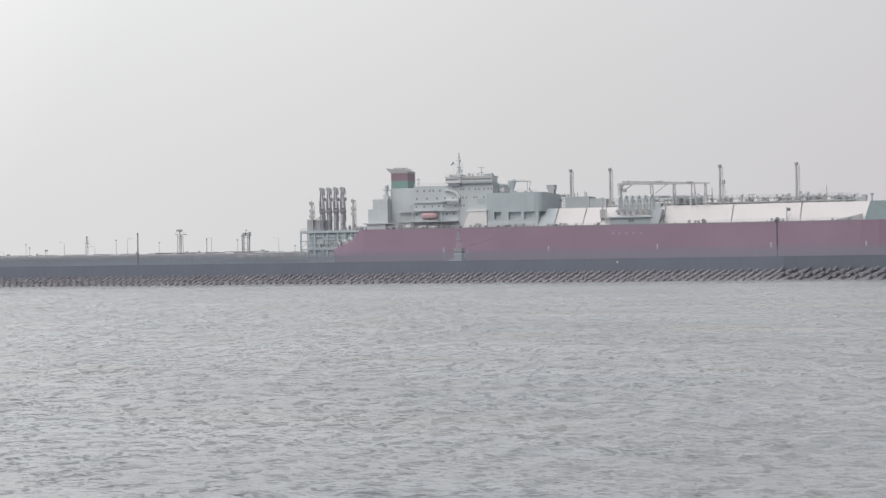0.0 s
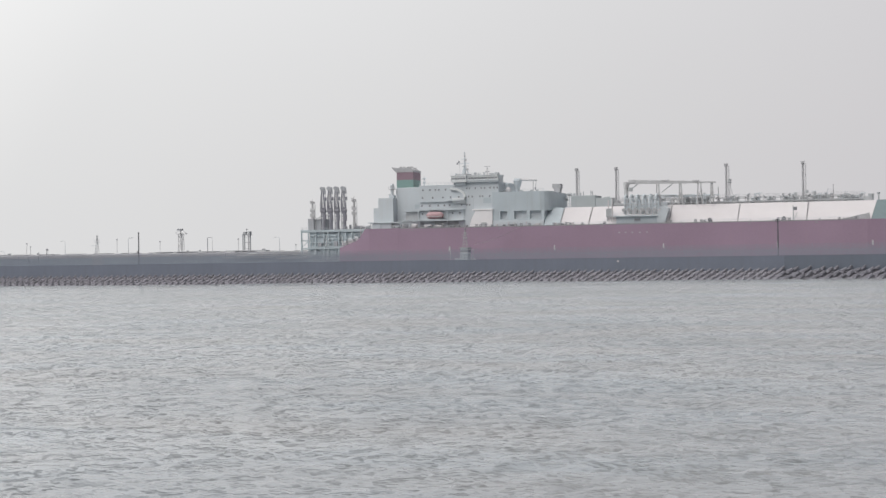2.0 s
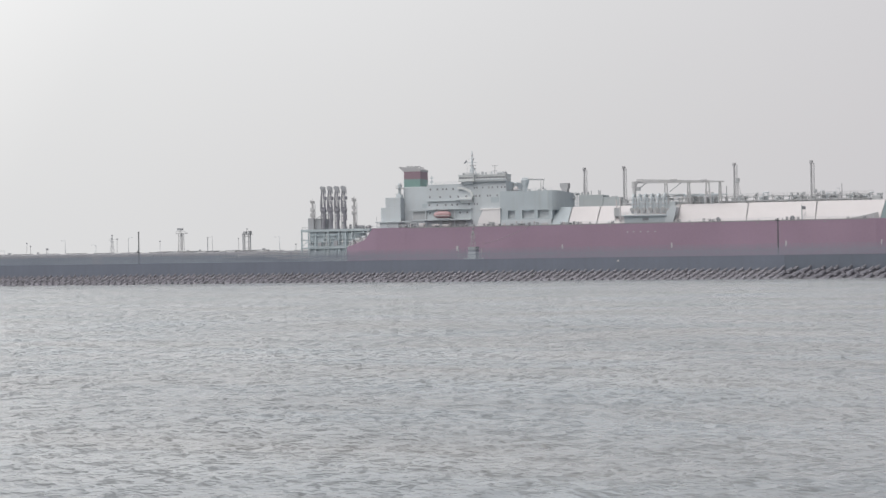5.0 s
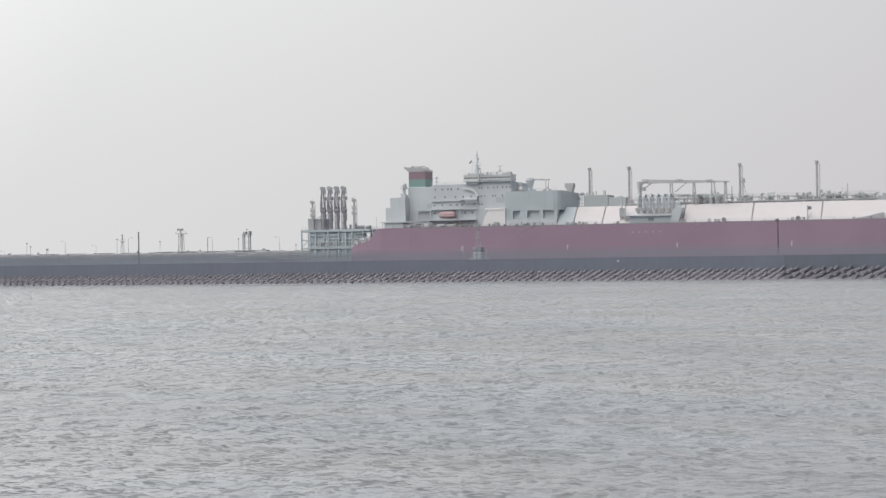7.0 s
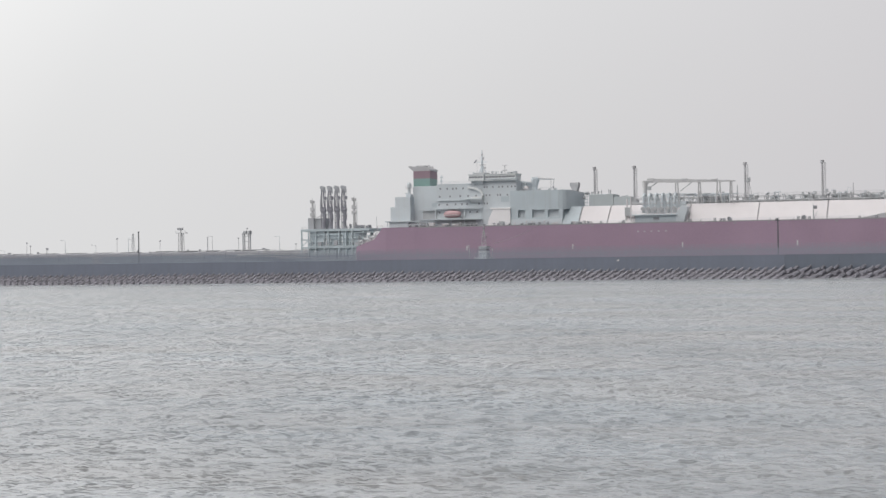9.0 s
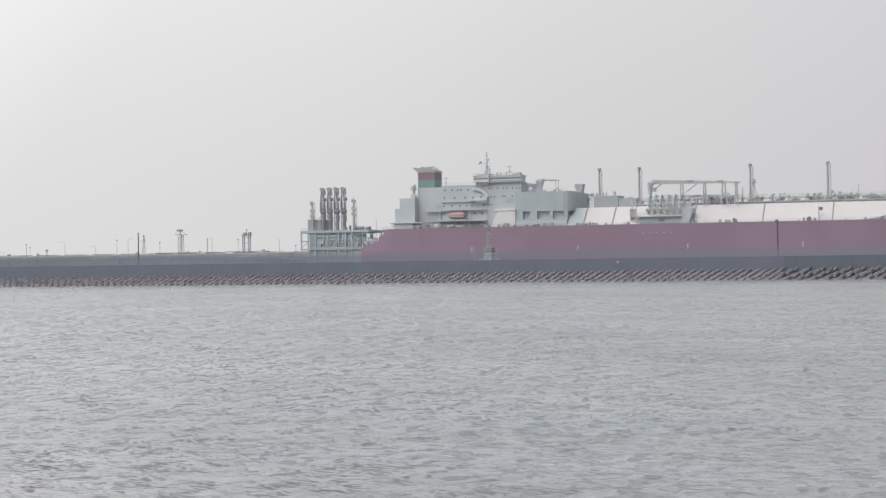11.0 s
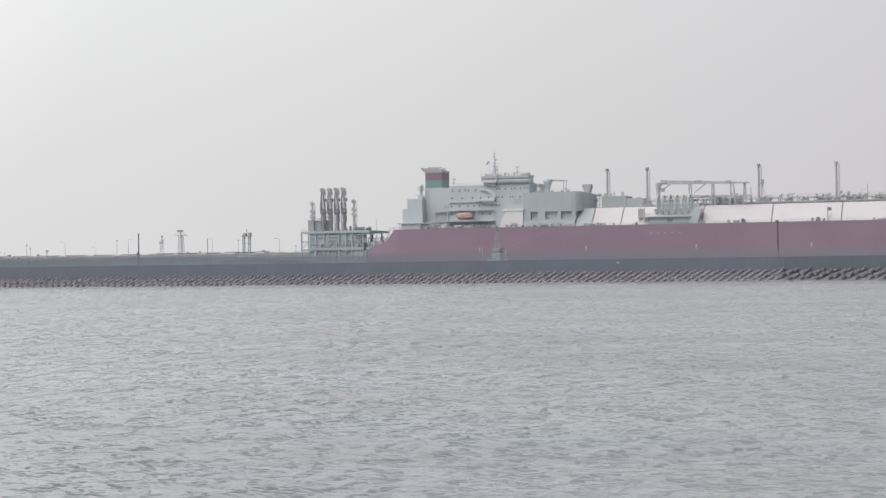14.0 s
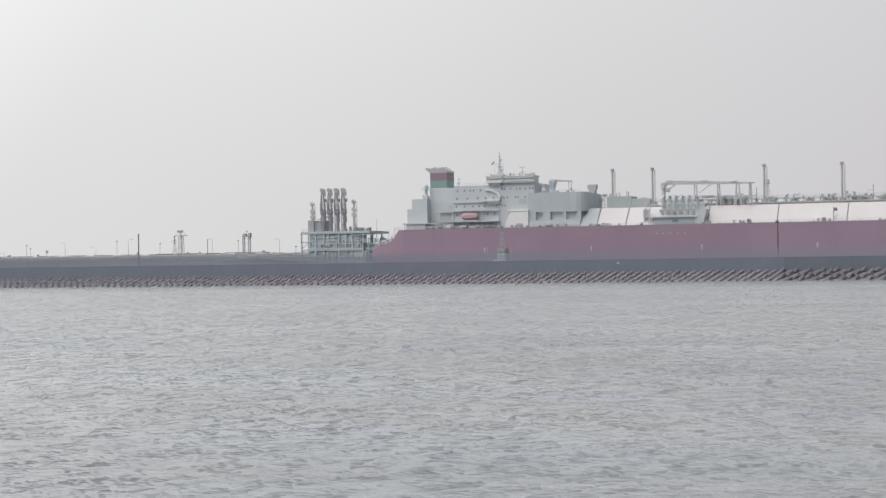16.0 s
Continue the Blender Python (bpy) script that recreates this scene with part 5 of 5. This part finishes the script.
# ---- tugs ----
def tug(m, top, spread, label, steel, body):
    """A harbour tug along local x; only the upper works rise above the walls."""
    t = thing("tug_boat", m, label, "tug boat", "tug boats")
    bm = bmesh.new()
    prism(bm, [(-14, -4), (-13, -5), (8, -5), (12.5, -3), (14, 0), (12.5, 3), (8, 5), (-13, 5), (-14, 4)], 2, -2, 2.6)
    part("hull", bm, DARK, t, "dark tug hull", bevel=0.3)
    part("fender", tubes(((12.6, -3, 2.0), (14.2, 0, 2.0), 0.5), ((14.2, 0, 2.0), (12.6, 3, 2.0), 0.5), n=8), DARK, t)
    part("deckhouse", boxes((-4, 7.5, -2.6, 2.6, 2.6, 5.8)), body, t, bevel=0.2)
    w = part("wheelhouse", boxes((-0.5, 4.5, -1.7, 1.7, 5.8, 8.2), (-0.4, 4.4, -1.6, 1.6, 9.1, 9.9)), body, t, "grey-white wheelhouse", bevel=0.1)
    part("pane", boxes((-0.3, 4.3, -1.55, 1.55, 8.2, 9.1)), GLASS, w)
    part("roof", boxes((-0.9, 4.9, -1.9, 1.9, 9.9, 10.15)), DECK_GREY, w)
    for y, h in ((-5.0 * spread, 9.2), (5.0 * spread, 10.6)):
        part("exhaust_stack", tubes(((-3.0, y * 0.9, 2.6), (-3.0, y, h), 0.22, 0.16), ((-3, y, h - 0.5), (-3, y, h + 0.1), 0.27), n=10), steel, t)
    ms = bmesh.new()
    for y in (-1, 1):
        tube(ms, (0.5, y * 0.9, 10.1), (1.4, y * 0.25, top - 2), 0.08, n=6)
        tube(ms, (2.5, y * 0.9, 10.1), (1.6, y * 0.25, top - 2), 0.08, n=6)
    tube(ms, (1.5, 0, top - 3), (1.5, 0, top), 0.14, n=6)
    z = 11.2
    while z < top - 2:
        k = 1 - (z - 10.1) / (top - 12.1) * 0.8
        tube(ms, (1.5, -1.4 * k, z), (1.5, 1.4 * k, z + 0.5), 0.06, n=5)
        tube(ms, (1.5 - 1.3 * k, 0, z), (1.5 + 1.3 * k, 0, z + 0.5), 0.06, n=5)
        z += 1.2
    mast = part("mast", ms, steel, t, "grey lattice mast")
    part("radar", boxes((0.8, 2.4, -1.0, 1.0, top - 4.3, top - 4.05), (1.2, 1.9, -0.6, 0.6, top - 2.2, top - 1.95)), steel, mast)
    part("yard", tubes(((1.5, -1.3, top - 3.0), (1.5, 1.3, top - 3.0), 0.08), ((-0.8, 0, top - 3.3), (3.0, 0, top - 3.0), 0.1), n=6), steel, mast)
    part("mast_lamp", boxes((1.2, 1.8, -0.3, 0.3, top - 1.2, top - 0.5)), DARK, mast)
    return t


tug_a = tug(pose(-214.0, 641, 0, 0, 0, 90), 18.4, 1.0, "white and dark harbour tug with slender mast and stacks", MAST_GREY, SHIP_GREY)
tug_b = tug(pose(-484.7, 800, 0), 21.6, 0.4, "harbour tug whose lattice mast shows above the trestle", JETTY_GREY, TEAL_GREY)


# ---- breakwater ----
def fence():
    f = thing("mesh_fence", pose(0, 0, 5.1), "tall grey steel bar fence along the breakwater crest", "fence")
    post = mesh_of("post", boxes((-0.025, 0.025, 372.92, 373.0, 0, 2.58)), FENCE_STEEL)
    bm = bmesh.new()
    for k in range(20):
        x = 0.12 + 0.147 * k
        box(bm, x - 0.044, x + 0.044, 372.94, 372.98, 0.08, (2.55, 1.8, 2.25, 1.4)[k % 4])
    for z, t in ((0.15, 0.04), (1.1, 0.04), (2.5, 0.015)):
        box(bm, 0.06, 2.94, 372.98, 373.02, z - t, z + t)
    panel = mesh_of("panel", bm, FENCE_STEEL)
    for k in range(100):
        x = -300 + 3 * k
        for name, me in (("post", post), ("panel", panel)):
            o = new(name, me)
            o.parent, o.location = f, (x, 0, 0)


def breakwater():
    b = tagged(new("breakwater", mesh_of("breakwater", boxes((-700, 420, 372.15, 381, -3, 5.0)), WALL_CONCRETE)), "long dark concrete breakwater with a parapet", "breakwater", kind="structure")
    bm = boxes((0.006, 11.994, 371.9, 372.6, -1, 4.75), (0.006, 11.994, 371.88, 373.4, 4.75, 5.1))
    # nearer panels are darker, the haze's thinning is put into their colour
    near_panel = mesh_of("wall_panel", bm.copy(), NEAR_CONCRETE)
    panel = mesh_of("wall_panel", bm, WALL_CONCRETE)
    for k in range(40):
        o = new("wall_panel", near_panel if k >= 24 else panel)
        o.parent, o.location = b, (-336 + 12 * k, 0, 0)
    bm = bmesh.new()
    prism(bm, [(371.9, 1.75), (371.9, -3), (362, -3), (366.6, -0.55)], 0, -700, 420)
    part("rubble_slope", bm, SLOPE_STONE, b)
    # armour blocks: four-legged concrete units
    def unit(turn, lean, mat=BLOCK_CONCRETE):
        bm = bmesh.new()
        # one long leg leans up along the slope, three short ones grip it
        base = Euler((lean, lean * 0.5, turn)).to_matrix()
        for d, length in (((0.82, -0.22, 0.53), 1.0), ((-0.80, -0.20, -0.56), 0.95), ((0.05, 0.9, -0.3), 0.8), ((0.35, -0.7, -0.6), 0.6)):
            tube(bm, (0, 0, 0), base @ Vector(d) * length, 0.40, 0.31, n=7)
        return mesh_of("armour_block", bm, mat)
    spins = ((0.1, 0.1), (0.25, -0.1), (0.0, 0.2), (0.35, 0.1), (-0.1, -0.15))
    units = [unit(t, l) for t, l in spins]
    big_units = [unit(t, l, BIG_BLOCK) for t, l in spins]
    rng = random.Random(11)
    rest, dark_rest = bmesh.new(), bmesh.new()
    for row, (y, z, size) in enumerate(((371.3, 2.02, 0.6), (370.2, 1.36, 0.9), (369.0, 0.68, 0.9), (367.8, 0.05, 0.85))):
        x = -340.0
        while x < 80:
            big = x > -49.0
            step = 2.9 if big else 1.8
            k = rng.randrange(len(units))
            px = x + (row % 2) * step / 2 + rng.uniform(-0.08, 0.08)
            m = pose(px, y + rng.uniform(-0.15, 0.15), z + (0.05 if big else 0.0) + rng.uniform(-0.05, 0.05), rng.uniform(-3, 3), rng.uniform(-4, 4), rng.uniform(-4, 4)) @ Matrix.Scale(size * (1.45 if big else 1.0), 4)
            near = -170 < px < -30
            if near:
                o = new("armour_block", (big_units if big else units)[k])
                o.parent, o.matrix_local = b, m
            else:
                tmp = units[k].copy()
                tmp.transform(m)
                (dark_rest if big else rest).from_mesh(tmp)
                bpy.data.meshes.remove(tmp)
            x += step
    for bm, mat in ((rest, BLOCK_CONCRETE), (dark_rest, BIG_BLOCK)):
        o = new("armour_blocks", mesh_of("armour_blocks", bm, mat))
        o.parent = b
        tagged(o, "rows of concrete armour blocks", kind="stuff")
    for x, top, cross in ((-210.8, 13.1, False), (-49.5, 13.2, True)):
        p = thing("signal_pole", pose(x, 373.6, 5.0), "dark slender pole standing on the breakwater", "pole", "poles on the breakwater")
        part("pole", tubes(((0, 0, 0), (0, 0, top - 5.0), 0.17, 0.13), n=8), POLE_STEEL, p)
        part("cap", tubes(((0, 0, top - 5.2), (0, 0, top - 4.9), 0.2), n=8), POLE_STEEL, p)
        if cross:
            part("bracket", boxes((-0.5, 0.4, -0.1, 0.1, top - 5.5, top - 5.35), (-0.5, -0.25, -0.12, 0.12, top - 5.5, top - 5.0)), POLE_STEEL, p)
    s = thing("marker_plate", pose(-85.6, 371.75, 4.25), "small white marker plate on the parapet", "sign")
    part("plate", boxes((-0.22, 0.22, 0, 0.05, -0.2, 0.2)), WHITE, s, bevel=0.01)
    part("bolt", boxes((-0.05, 0.05, 0.05, 0.15, -0.05, 0.05)), DARK, s)


fence()
breakwater()


# ---- what moves ----
def motions():
    def steady(x, y, z, vx, vy, rz=0):
        times = [0, 0.1, 0.3] + [0.5 * k for k in range(2, 32)] + [15.7, 15.9, 16.0]
        return [(t, pose(x + vx * t, y + vy * t, z, 0, 0, rz)) for t in times]
    walk(ship, steady(SHIP_X, 682, 0, SHIP_SPEED, 0))
    walk(tug_a, steady(-214.0, 641, 0, SHIP_SPEED, 0, 90))
    walk(tug_b, [(t, pose(-484.7 + x, 800, 0)) for t, x in ((0, 0), (0.2, 0.58), (1.5, 4.4), (3.5, 10.5), (7, 21.7), (9, 28.3), (12.5, 40.6), (14.5, 48.1), (15.8, 53.1), (16, 53.9))])
    walk(water_a, steady(0, 0, 0, 0.32, -1.69))
    walk(water_b, steady(0, 0, 0, -0.14, -1.42))


motions()
